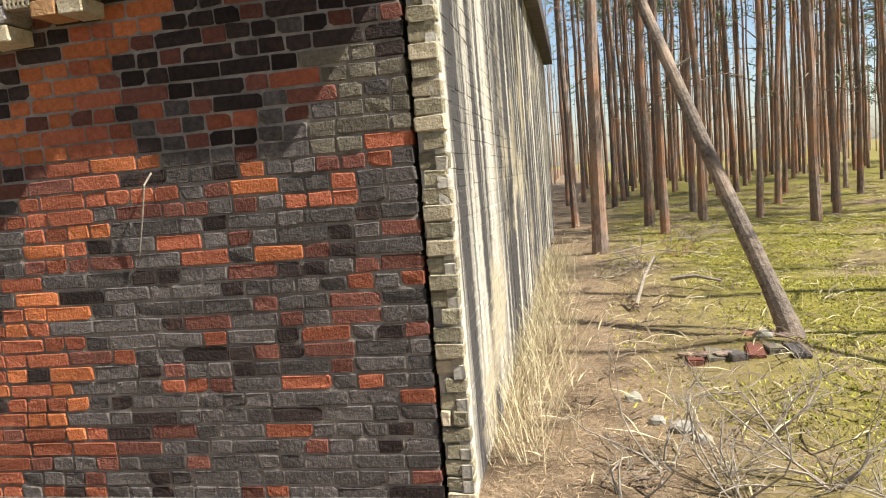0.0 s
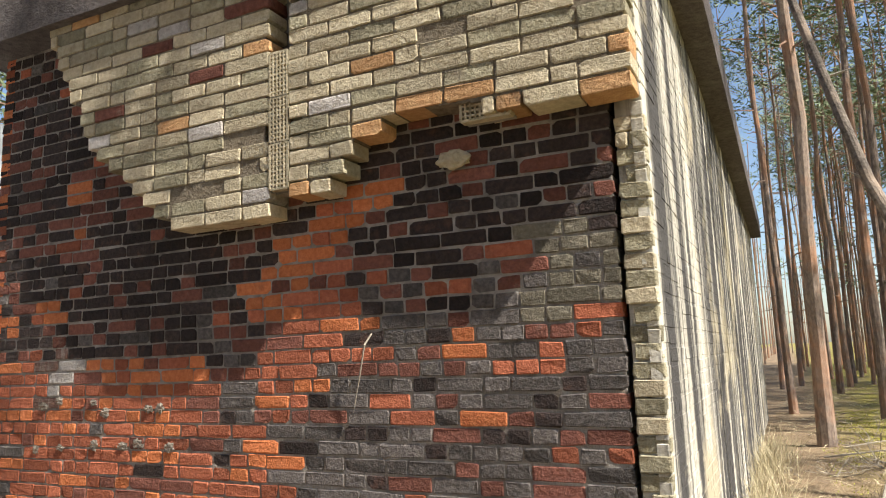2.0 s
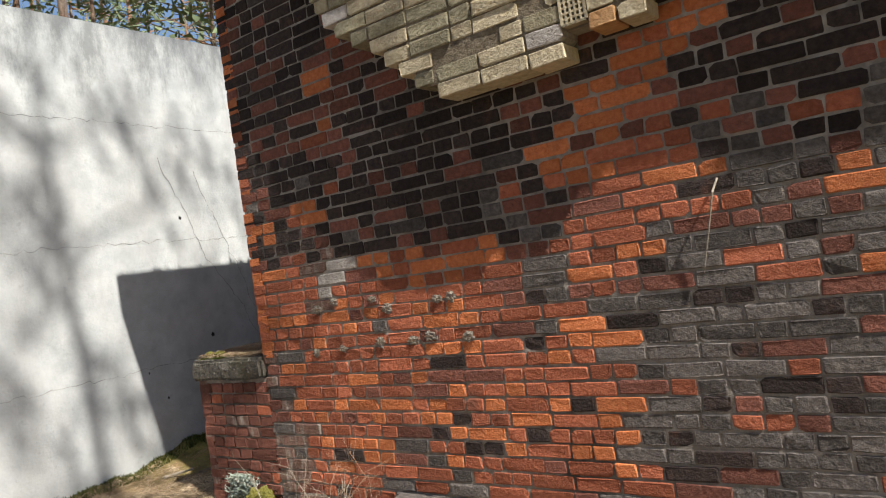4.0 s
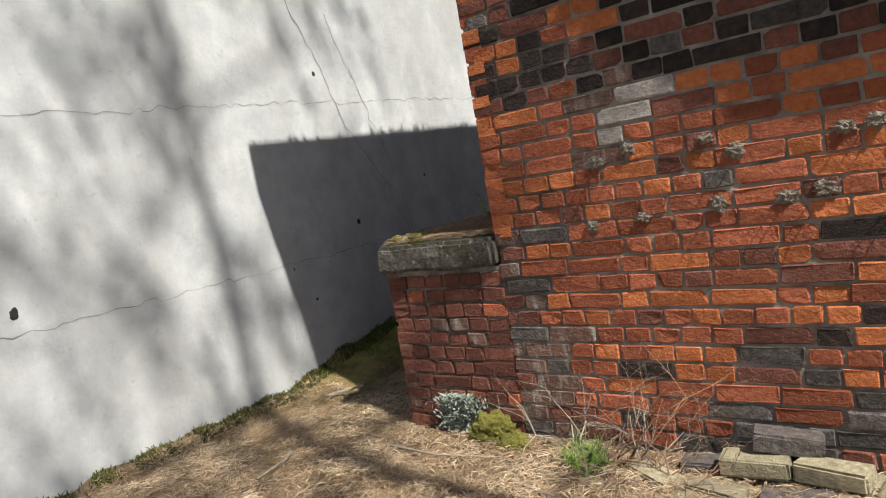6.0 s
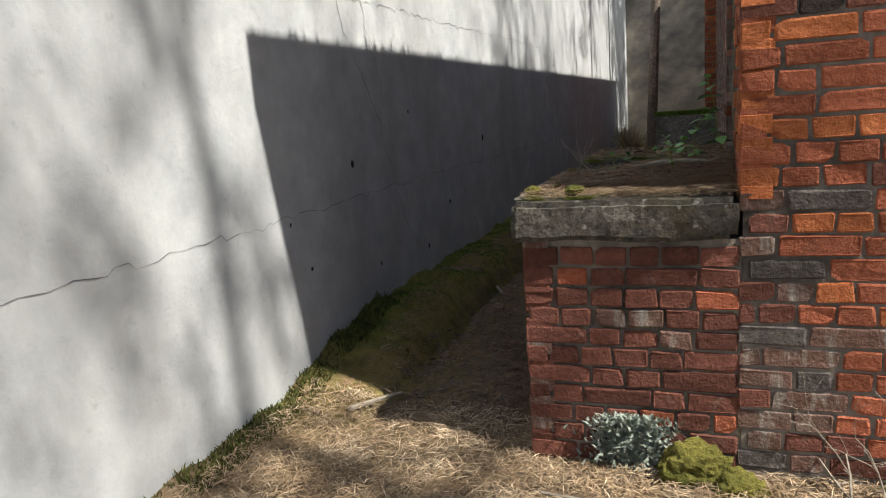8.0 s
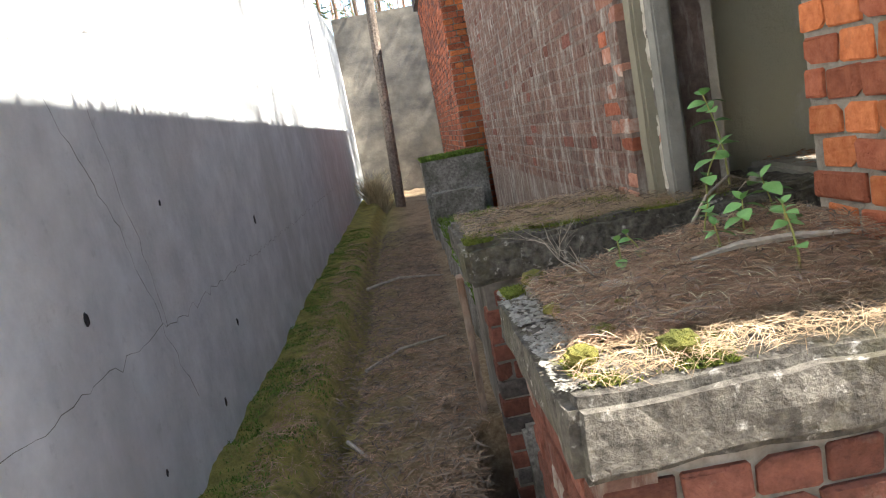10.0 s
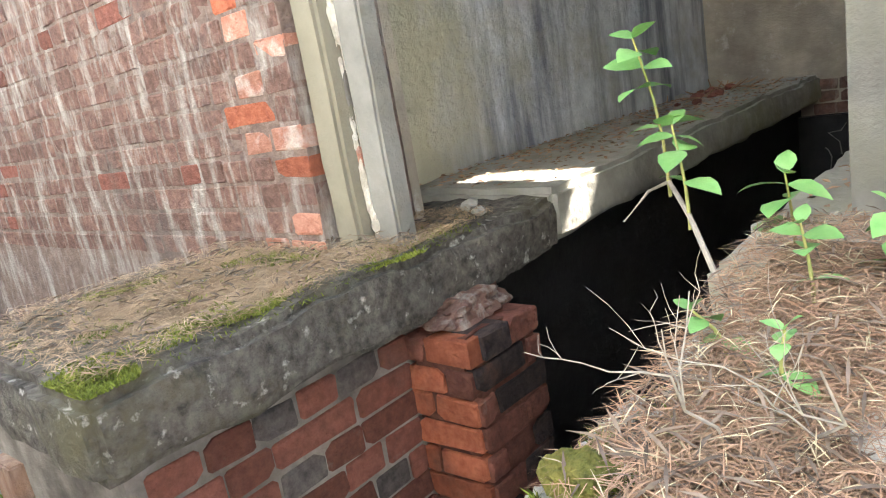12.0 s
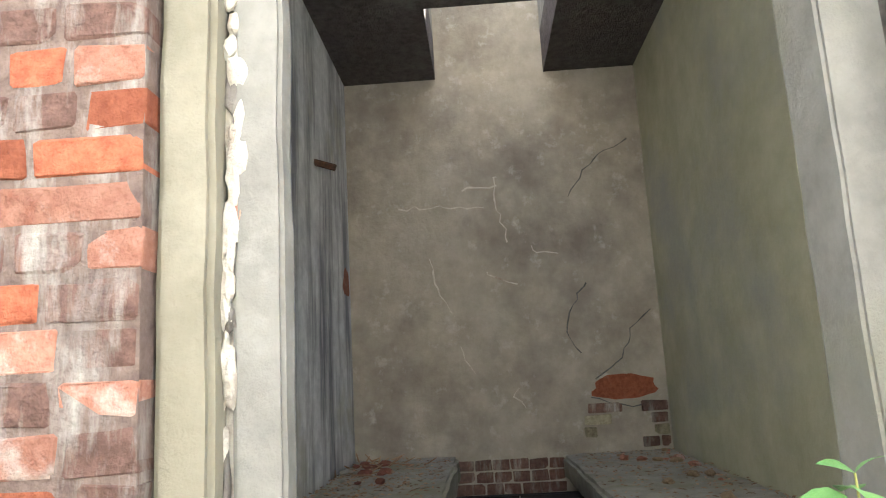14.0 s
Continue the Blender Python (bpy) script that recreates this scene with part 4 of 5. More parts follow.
# paler copy of the needles: highlights on the litter, put into the colour
STRAW_PALE = surface("sunlit_needles", (0.46, 0.36, 0.24), (0.68, 0.56, 0.40), 8, bump=0, vary=0.4, island=True, rough=0.8)
strew("fallen_needles", "pine needles in clumps before the wall, coloured paler as if sunlit", on_ground(-6.2, -2.6, -2.3, 0.3, lambda x, y: 0 if (x > -5.05 and y > -0.02) else 1 if noise.noise(Vector((x * 3.1, y * 3.1, 6))) > 0.1 else 0.12), 46000, 0.075, 0.0034, STRAW_PALE, 27, lift=0.035)
strew("debris", "flakes and crumbs of debris on the pit's ledge", on_top(-3.6, -0.45, 1.62, 2.26, 1.155, lambda x, y: 0.25 + 0.75 * (y - 1.6)), 2600, 0.035, 0.014, STRAW_RED, 28, lift=0.01)
strew("debris", "flakes and crumbs of debris on the far ledge", on_top(-4.2, -0.45, 0.17, 0.84, 1.14, lambda x, y: 0.7), 1500, 0.03, 0.012, STRAW_RED, 29, lift=0.01)

TWIG = surface("dark_twig", (0.10, 0.075, 0.055), (0.24, 0.185, 0.14), 12, bump=0, vary=0.4, island=True)
strew("fallen_twigs", "small dark twigs and bark scraps before the wall", on_ground(-6.2, -2.6, -2.3, 0.3, lambda x, y: 0 if (x > -5.05 and y > -0.02) else 1 if noise.noise(Vector((x * 2.3, y * 2.3, 1))) > 0 else 0.3), 9000, 0.08, 0.005, TWIG, 71, lift=0.03)
strew("fallen_twigs", "small dark twigs and leaves in the passage", on_ground(-5.85, -5.1, 0.2, 9), 8000, 0.10, 0.008, TWIG, 72, lift=0.03)
strew("fallen_twigs", "dead twigs scattered over the forest floor", on_ground(0.6, 12, 0.0, 26), 5200, 0.42, 0.014, TWIG, 73, lift=0.06)
strew("fallen_twigs", "pale dead twigs scattered over the forest floor", on_ground(0.3, 9, 0.0, 20), 3600, 0.32, 0.010, GRASS_DRY, 74, lift=0.06)
strew("fallen_twigs", "dark twigs and cone scales in the platform's litter", lambda r: (lambda x, y: (x, y, SLAB + 0.03 + rise_a(x, y)))(r.uniform(PX + 0.05, XL), r.uniform(0.14, GAP[0] - 0.03)), 900, 0.06, 0.004, TWIG, 75, lift=0.02)
strew("fallen_twigs", "dark twigs in the mossy platform's litter", on_top(PX, -4.0, 1.6, 2.36, SLAB + 0.03), 600, 0.05, 0.006, TWIG, 76, lift=0.015)
blades("moss_bank", "green moss along the concrete wall's foot", on_ground(XC + 0.01, XC + 0.4, 0.7, 9, lambda x, y: 1 if noise.noise(Vector((x * 4, y * 2, 0))) > -0.05 + 0.5 * (x - XC - 0.25) else 0.1), 26000, 0.014, 0.0026, GREEN_BLADE, 31)
blades("moss_bank", "dark moss where the ground meets the concrete wall", on_ground(XC + 0.005, XC + 0.13, -1.8, 1.4, lambda x, y: 1 if noise.noise(Vector((y * 5, 0, 2))) > -0.2 else 0.15), 4800, 0.03, 0.004, MOSS_DARK, 32)
blades("moss_fringe", "yellow-green moss on the platform's front edge", on_top(PX, PX + 0.3, 0.0, 0.16, SLAB + 0.004, lambda x, y: 1 if noise.noise(Vector((x * 14, y * 14, 1))) > 0.08 else 0.02), 7000, 0.009, 0.0016, MOSS_LUSH, 33, lean=1.0)
blades("moss_fringe", "moss along the cap's trench edge", on_top(PX - 0.04, -4.0, 1.57, 1.74, SLAB + 0.004, lambda x, y: 1 if noise.noise(Vector((x * 5, y * 9, 4))) > 0.05 + 0.4 * (x + 4.7) else 0.03), 24000, 0.009, 0.0016, MOSS_LUSH, 34, lean=0.8)
LICHEN = surface("lichen_crust", (0.22, 0.21, 0.185), (0.40, 0.385, 0.345), 60, bump=0.6, vary=0.12, island=True)
strew("lichen", "pale crust of lichen on the platform's rim", on_top(PX - 0.03, PX + 0.085, 0.02, GAP[0] - 0.01, SLAB + 0.004, lambda x, y: 1 if noise.noise(Vector((x * 14, y * 9, 3))) > -0.15 - 0.5 * (y - 0.3) else 0.06), 2000, 0.016, 0.013, LICHEN, 81, lift=0.002, tilt=0.02, category="lichen")
strew("lichen", "pale crust of lichen along the platform's trench edge", on_top(PX, XL - 0.2, GAP[0] - 0.06, GAP[0] - 0.005, SLAB + 0.004, lambda x, y: 1 if noise.noise(Vector((x * 9, y * 14, 6))) > -0.05 else 0.06), 1000, 0.016, 0.013, LICHEN, 82, lift=0.002, tilt=0.02, category="lichen")
blades("moss_fringe", "moss on the near platform's broken corner", on_top(PX - 0.02, PX + 0.3, GAP[0] - 0.13, GAP[0] - 0.01, SLAB + 0.006, lambda x, y: 1 if noise.noise(Vector((x * 11, y * 11, 7))) > 0.12 else 0.02), 6000, 0.009, 0.0016, MOSS_LUSH, 83, lean=1.0)
blades("moss_fringe", "green moss in the mossy cap's litter", on_top(PX - 0.03, -4.0, 1.6, 2.3, SLAB + 0.02, lambda x, y: 1 if noise.noise(Vector((x * 6, y * 8, 9))) > 0.18 + 0.25 * (x + 4.9) else 0.02), 20000, 0.009, 0.0016, MOSS_LUSH, 84, lean=0.8)
blades("moss_fringe", "moss on the far platform's cap", on_top(PX, XL, 7.4, 8.1, 1.22), 5000, 0.05, 0.008, GREEN_BLADE, 35)
blades("forest_moss", "yellow-green moss carpet under the pines", on_ground(0.9, 7, 0.3, 14, lambda x, y: (1 if noise.noise(Vector((x * 0.9, y * 0.9, 5))) > -0.1 else 0.1) * min(1, max(0, (x - 0.8) / 1.2))), 90000, 0.018, 0.006, MOSS_BLADE, 36, lean=1.0)
blades("dry_grass", "bleached dry grass along the limewashed wall", on_ground(0.16, 0.75, 0.4, 8, lambda x, y: max(0, 1 - (x - 0.16) / 0.55) ** 1.5), 4200, 0.42, 0.0022, GRASS_DRY, 37, lean=0.5, category="grass")
blades("dry_grass", "thin dry grass in the open ground", on_ground(0.7, 4, 0.2, 7, lambda x, y: 0.5), 700, 0.18, 0.002, GRASS_DRY, 38, lean=0.6, category="grass")


def twiggy(name, base, seed, spread, height, n, label, category="dead shrub", material=DEAD, thick=0.007):
    """A dead, bare shrub: stems that fork three times."""
    r = random.Random(seed)
    root = empty(name, base, label=label, category=category)

    def grow(v, f, p, d, ln, rad, depth):
        pts = [p]
        for _ in range(3):
            d = (d + Vector((r.gauss(0, 0.22), r.gauss(0, 0.22), r.gauss(0, 0.18)))).normalized()
            pts.append(pts[-1] + d * ln / 3)
        tube(v, f, pts, [rad, rad * 0.85, rad * 0.7, rad * 0.5], 5)
        if depth:
            for _ in range(r.choice((2, 3))):
                q = pts[r.choice((1, 2, 3))]
                grow(v, f, q, (d + Vector((r.gauss(0, 0.6), r.gauss(0, 0.6), r.gauss(0.1, 0.4)))).normalized(), ln * r.uniform(0.45, 0.75), rad * 0.55, depth - 1)
    for _ in range(n):
        v, f = [], []
        a = r.uniform(0, 2 * math.pi)
        grow(v, f, Vector((r.gauss(0, 0.02), r.gauss(0, 0.02), -0.02)), Vector((math.cos(a) * spread, math.sin(a) * spread, 1)).normalized(), height * r.uniform(0.6, 1), thick, 3)
        part("stem", (v, f), material, root)
    return root


for i, (x, y, h, n) in enumerate(((1.30, 0.10, 0.5, 6), (1.02, 0.35, 0.38, 5), (1.72, 0.25, 0.6, 6), (1.62, 0.85, 0.5, 4), (1.95, -0.1, 0.45, 5), (0.8, 0.05, 0.3, 4))):
    twiggy("dead_shrub", (x, y, ground_height(x, y)), 40 + i, 0.9, h, n, "bleached leafless shrub of thin forking twigs on the forest floor")
twiggy("dead_shrub", (-3.95, -0.16, 0.13), 51, 0.9, 0.42, 4, "dead twiggy shrub leaning against the brick wall", thick=0.005)
twiggy("dead_shrub", (-3.72, -0.12, 0.13), 52, 0.7, 0.5, 4, "dead twiggy shrub leaning against the brick wall", thick=0.004, material=BARK)
for i, (x, y, h, n) in enumerate(((1.5, 7.0, 0.5, 6), (2.2, 8.2, 0.45, 6), (1.0, 6.2, 0.4, 5), (3.0, 7.4, 0.45, 5), (2.6, 9.6, 0.5, 6), (1.3, 4.4, 0.3, 4))):
    twiggy("dead_shrub", (x, y, ground_height(x, y)), 120 + i, 2.2, h, n, "heap of dead brushwood lying under the pines", thick=0.01, material=BARK if i % 2 else DEAD)
for i, (x, y, h, n, sp) in enumerate(((-3.85, -0.2, 0.34, 5, 1.3), (-3.6, -0.16, 0.36, 5, 1.2), (-3.45, -0.3, 0.28, 5, 1.5), (-3.3, -0.5, 0.22, 4, 1.6), (-3.7, -0.42, 0.24, 4, 1.7))):
    twiggy("dead_shrub", (x, y, 0.12), 90 + i, sp, h, n, "low tangle of dead grey twigs by the brick wall", thick=0.004, material=DEAD if i % 2 else BARK)
twiggy("dead_shrub", (-4.86, 0.62, SLAB + 0.02), 53, 1.0, 0.2, 2, "dry forking twigs rooted in the platform's litter", thick=0.0022)

# lichen, moss cushions and a pine seedling at the wall's foot
LICHEN = surface("lichen", (0.30, 0.36, 0.31), (0.46, 0.52, 0.46), 30, bump=1.0)
PINE_GREEN = surface("seedling_green", (0.09, 0.17, 0.03), (0.20, 0.30, 0.07), 8, bump=0, vary=0.4, island=True)
r_ = random.Random(5)
lic = blades("lichen_clump", "pale grey-green lichen clump against the platform's foot", lambda r: (r.gauss(-4.66, 0.065), -0.012 - abs(r.gauss(0, 0.02)), r.uniform(0.12, 0.32)), 2600, 0.022, 0.006, LICHEN, 62, lean=0.9, category="lichen")
for x, y, z, sx, sz in ((-4.44, -0.07, 0.16, 0.13, 0.10), (-4.30, -0.12, 0.13, 0.09, 0.06)):
    tagged(lumpy("moss_cushion", (x, y, z), (sx, 0.07, sz), MOSS, seed=4, sub=4, amp=0.4, sharp=4), "olive moss cushion at the foot of the wall", "moss")
seed_ = empty("pine_seedling", (-3.80, -0.32, 0.14), label="small green pine seedling among dead twigs", category="seedling")
v_, f_ = [], []
tips_ = []
for k in range(6):
    a = k * 1.1
    tip = Vector((0.09 * math.cos(a), 0.07 * math.sin(a), 0.08 + 0.03 * (k % 3)))
    tube(v_, f_, [Vector((0, 0, -0.02)), tip * 0.5 + Vector((0, 0, 0.03)), tip], [0.004, 0.003, 0.002], 5)
    tips_.append(tip)
part("stem", (v_, f_), DEAD, seed_)
v_, f_ = [], []
for tip in tips_:
    for _ in range(70):
        d = Vector((r_.gauss(0, 1), r_.gauss(0, 1), r_.gauss(0.5, 0.8))).normalized() * 0.075
        w = d.orthogonal().normalized() * 0.0016
        p = tip * r_.uniform(0.5, 1.0)
        k = len(v_)
        v_ += [tuple(p - w), tuple(p + w), tuple(p + d)]
        f_.append((k, k + 1, k + 2))
part("needles", (v_, f_), PINE_GREEN, seed_)

# sticks and stones
for i, (pts, rad) in enumerate((
        (((-5.95, 0.16, 0.17), (-5.84, 0.24, 0.19), (-5.74, 0.30, 0.21)), 0.014),
        (((-5.45, -0.55, 0.15), (-5.36, -0.65, 0.16), (-5.34, -0.85, 0.15)), 0.008),
        (((-4.95, -0.3, 0.14), (-4.6, -0.35, 0.15), (-4.25, -0.28, 0.15)), 0.006),
        (((-4.1, -0.45, 0.14), (-3.6, -0.6, 0.15), (-3.1, -0.55, 0.15)), 0.008),
        (((-5.75, 2.0, 0.28), (-5.5, 1.55, 0.25), (-5.28, 1.1, 0.2)), 0.01),
        (((-5.7, 2.9, 0.3), (-5.5, 3.2, 0.3), (-5.2, 3.3, 0.3)), 0.012),
        (((-5.8, 5.2, 0.3), (-5.5, 5.4, 0.31), (-5.1, 5.2, 0.3)), 0.015),
        (((1.2, 4.2, 0.18), (1.32, 4.5, 0.42), (1.45, 4.7, 0.6)), 0.02),
        (((1.7, 5.5, 0.2), (1.95, 5.4, 0.24), (2.2, 5.2, 0.2)), 0.03),
        (((0.9, 7.2, 0.2), (1.8, 7.6, 0.28), (2.6, 7.3, 0.2)), 0.012),
        (((1.2, 8.2, 0.2), (2.2, 8.9, 0.3), (3.1, 9.1, 0.2)), 0.01))):
    tagged(bent_stick("fallen_stick", pts, [rad, rad * 0.8, rad * 0.5], DEAD), "dry fallen stick lying on the ground", "stick", "fallen sticks")
tagged(bent_stick("fallen_branch", [(-4.68, 0.43, 1.205), (-4.58, 0.41, 1.222), (-4.48, 0.37, 1.228), (-4.38, 0.33, 1.225)], [0.004, 0.009, 0.0095, 0.004], DEAD), "thick pale dead branch lying on the platform", "branch")
for i, (x, y, s) in enumerate(((1.18, 0.88, 0.07), (0.95, 1.4, 0.06), (1.05, 1.0, 0.05), (1.25, 0.72, 0.045), (1.95, 2.35, 0.07))):
    tagged(lumpy("stone", (x, y, ground_height(x, y) + s * 0.3), (s, s * 0.8, s * 0.55), CONCRETE_PALE, seed=i, sub=2, amp=0.5), "pale broken stone lying in the litter", "stone", "stones on the forest floor")
for i, (x, y, z, s) in enumerate(((-3.86, 1.74, 1.155, 0.03), (-3.92, 1.66, 1.15, 0.022), (-4.12, 0.82, 1.155, 0.04), (-4.05, 0.72, 1.155, 0.03), (-4.2, 0.66, 1.16, 0.025), (-3.98, 0.6, 1.155, 0.035))):
    tagged(lumpy("rubble_stone", (x, y, z), (s, s * 0.8, s * 0.6), CONCRETE_PALE, seed=i + 20, sub=2, amp=0.5), "small piece of broken plaster on the ledge", "rubble", "rubble by the opening")
tagged(lumpy("bark_chip", (-4.82, 0.515, 1.165), (0.05, 0.035, 0.006), LIMEWASH, seed=3, sub=2, amp=0.4), "pale grey flake of bark lying in the needles", "bark flake")
for i, (x, y) in enumerate(((2.02, 2.62), (1.92, 2.55), (2.1, 2.5), (1.98, 2.72), (1.5, 2.05), (1.62, 2.0), (1.4, 2.1))):
    tagged(lumpy("bark_slab", (x, y, ground_height(x, y) + 0.015), (0.09, 0.05, 0.018), BARK, seed=i + 40, sub=2, amp=0.5), "flake of reddish pine bark on the ground", "bark", "bark flakes")

# the leaning dead pine and the pole in the passage
LEAN = surface("bare_trunk", (0.10, 0.08, 0.068), (0.28, 0.235, 0.195), 24, bump=1.0, c3=(0.48, 0.36, 0.27), scale3=1.6, cover=0.4)
lean_pts = [(2.27, 2.62, 0.05), (2.13, 2.85, 0.55), (1.84, 3.4, 1.533), (1.60, 3.85, 2.40), (1.42, 4.2, 3.05), (1.20, 4.6, 4.2), (0.98, 5.05, 5.45), (0.70, 5.6, 7.2)]
lean_tree = empty("leaning_tree", label="dead pine leaning across the wood, its bark partly stripped", category="dead tree")
for k_, (p_, d_) in enumerate((((1.60, 3.85, 2.40), (0.18, -0.05, 0.1)), ((1.42, 4.2, 3.05), (-0.15, 0.05, 0.12)), ((1.20, 4.6, 4.2), (0.25, 0.0, 0.05)))):
    bent_stick("snag", [p_, tuple(a + b * 0.6 for a, b in zip(p_, d_)), tuple(a + b for a, b in zip(p_, d_))], [0.014, 0.01, 0.005], DEAD, lean_tree)
bent_stick("trunk", lean_pts, [0.098, 0.072, 0.062, 0.057, 0.053, 0.048, 0.042, 0.027], LEAN, lean_tree, sides=12)
tagged(bent_stick("pole", [(-5.47, 12.4, 0.0), (-5.42, 12.45, 1.4), (-5.36, 12.5, 2.8), (-5.28, 12.5, 4.6), (-5.2, 12.5, 8.0)], [0.10, 0.095, 0.09, 0.085, 0.05], LEAN, sides=10), "slim dark tree trunk standing in the passage", "tree trunk")
blades("straw_tuft", "heap of bleached grass by the passage's end", on_ground(-6.1, -5.7, 12.6, 13.2), 900, 0.55, 0.006, GRASS_DRY, 61, lean=0.5, category="grass")

# ---- seedlings on the platforms ----
LEAF = surface("young_leaf", (0.11, 0.26, 0.07), (0.22, 0.40, 0.14), 14, bump=0.2, rough=0.5, vary=0.2)
STEM = surface("young_stem", (0.22, 0.26, 0.08), (0.38, 0.34, 0.12), 20, bump=0.2, rough=0.6)


def leaf_mesh():
    me = bpy.data.meshes.new("leaf")
    rows = ((0.0, 0.05), (0.18, 0.5), (0.42, 0.72), (0.68, 0.56), (0.88, 0.24), (1.0, 0.0))
    v, f = [], []
    for t, w in rows:
        z = 0.10 * math.sin(t * 2.6) - 0.12 * t * t
        v += [(-w * 0.5, t, z + 0.05 * w), (0, t, z), (w * 0.5, t, z + 0.05 * w)]
    for i in range(len(rows) - 1):
        a = i * 3
        f += [(a, a + 1, a + 4, a + 3), (a + 1, a + 2, a + 5, a + 4)]
    me.from_pydata(v, [], f)
    me.polygons.foreach_set("use_smooth", [True] * len(f))
    me.materials.append(LEAF)
    return me


LEAF_MESH = leaf_mesh()


def seedling(base, height, pairs, size, seed, lean=(0, 0)):
    r = random.Random(seed)
    plant = empty("seedling", base, label="young green seedling with pointed oval leaves growing from the litter", category="seedling", group="seedlings on the platforms")
    lean = (lean[0] + r.uniform(-0.05, 0.05), lean[1] + r.uniform(-0.03, 0.03))
    pts = [Vector((lean[0] * t * t, lean[1] * t * t, height * t)) for t in (0, 0.3, 0.6, 1)]
    bent_stick("stem", [(0, 0, -0.02)] + [tuple(p) for p in pts[1:]], [0.003, 0.0026, 0.0022, 0.0016], STEM, plant, sides=6)
    pairs += 1
    for k in range(pairs):
        t = 0.4 + 0.6 * (k / max(1, pairs - 1)) ** 0.55
        p = Vector((lean[0] * t * t, lean[1] * t * t, height * t))
        turn = 90 * (k % 2) + r.uniform(-20, 20)
        for s in (0, 180):
            ob = new("leaf", LEAF_MESH)
            ob.parent = plant
            sc = size * 1.15 * (r.uniform(0.7, 1.1) if k < pairs - 1 else 0.65)
            ob.matrix_basis = Matrix.Translation(p) @ pose(0, 0, 0, r.uniform(-25, 15) + (35 if k == pairs - 1 else 0), r.uniform(-25, 25), turn + s) @ Matrix.Scale(sc, 4)
    return plant


seedling((-4.36, 0.90, 1.30), 0.24, 4, 0.062, 1, (0.0, 0.0))
seedling((-4.46, 0.83, 1.27), 0.13, 3, 0.058, 2, (0.03, 0.02))
seedling((-4.33, 0.72, 1.16), 0.15, 3, 0.06, 3, (0.0, 0.0))
seedling((-4.52, 0.28, 1.17), 0.15, 3, 0.036, 4, (0.0, 0.02))
seedling((-4.50, 0.55, 1.17), 0.12, 4, 0.045, 5)
seedling((-4.56, 0.64, 1.17), 0.11, 3, 0.042, 6)
seedling((-4.58, 0.50, 1.17), 0.09, 2, 0.038, 7)
seedling((-4.70, 0.70, 1.16), 0.07, 2, 0.035, 8)
seedling((-4.78, 0.62, 1.16), 0.08, 2, 0.035, 9)
seedling((-4.44, 0.46, 1.17), 0.10, 3, 0.04, 11)
tagged(bent_stick("woody_twig", [(-4.66, 0.66, 1.15), (-4.55, 0.76, 1.20), (-4.46, 0.83, 1.272), (-4.36, 0.90, 1.305), (-4.27, 0.98, 1.27), (-4.30, 1.02, 1.22)], [0.005, 0.0045, 0.004, 0.004, 0.003, 0.002], DEAD), "bare woody twig reaching out over the trench", "twig")

for i, (x, y, sx) in enumerate(((-4.98, 0.74, 0.035), (-4.72, 0.52, 0.022), (-4.86, 0.36, 0.02), (-5.0, 0.42, 0.022), (-4.62, 0.6, 0.02), (-5.02, 0.1, 0.03), (-4.86, 0.07, 0.035), (-4.95, 0.2, 0.025))):
    tagged(lumpy("moss_cushion", (x, y, SLAB + 0.03), (sx, sx, sx * 0.6), MOSS, seed=i + 60, sub=3, amp=0.35, sharp=5), "small olive moss cushion on the platform's litter", "moss", "moss cushions on the platform")

# ---- trench, kerb and passage pieces ----
tagged(rough_slab("trench_footing", (PX + 0.06, XL + 0.5, 1.52, 1.66, -0.35, 0.36), CONCRETE_DARK, seed=9), "dark concrete footing in the trench", "footing", kind="structure")
stub = rough_slab("brick_stub", (-4.30, -4.02, 1.45, 1.66, -0.35, 0.93), BRICK["brown"][0], cell=0.04, amp=0.012, seed=11)
tagged(stub, "broken red brick pier under the cap", "brick pier")
tagged(lumpy("broken_concrete", (-4.13, 1.60, 0.945), (0.15, 0.085, 0.05), BRICK["limed"][0], seed=12, sub=4, amp=0.4, sharp=4), "broken lump of limy masonry bedded on the pier", "concrete lump")
tagged(rough_slab("kerb", (-5.0, XL + 0.0105, 2.42, 7.38, -0.3, 0.55), CONCRETE_DARK, seed=7, cell=0.12, amp=0.03), "low mossy concrete kerb beside the passage", "kerb", kind="structure")
blades("moss_fringe", "moss and litter along the roof slab's edge", on_top(-4.5, -4.3, -0.2, 13, TOP + 0.33, lambda x, y: 1 if noise.noise(Vector((y * 3, x, 2))) > -0.1 else 0.15), 6000, 0.035, 0.014, MOSS_DARK, 85)
blades("moss_fringe", "moss on the low kerb", on_top(-5.0, -4.35, 2.45, 7.3, 0.55, lambda x, y: 0.7), 7000, 0.05, 0.006, GREEN_BLADE, 39)
tagged(rough_slab("board", (-5.125, -5.095, 1.98, 2.09, 0.28, 0.93), BARK, amp=0.004, bevel=0.004), "dark weathered board standing against the platform", "board")
tagged(rough_slab("step_block", (-5.02, -4.4, 7.1, 7.41, 0.3, 0.85), CONCRETE_DARK, seed=8), "mossy concrete step before the far platform", "step", kind="structure")


# ---- cracks and scars ----
SEAM = surface("crack_dark", (0.09, 0.085, 0.08), (0.22, 0.215, 0.205), 20, bump=0)


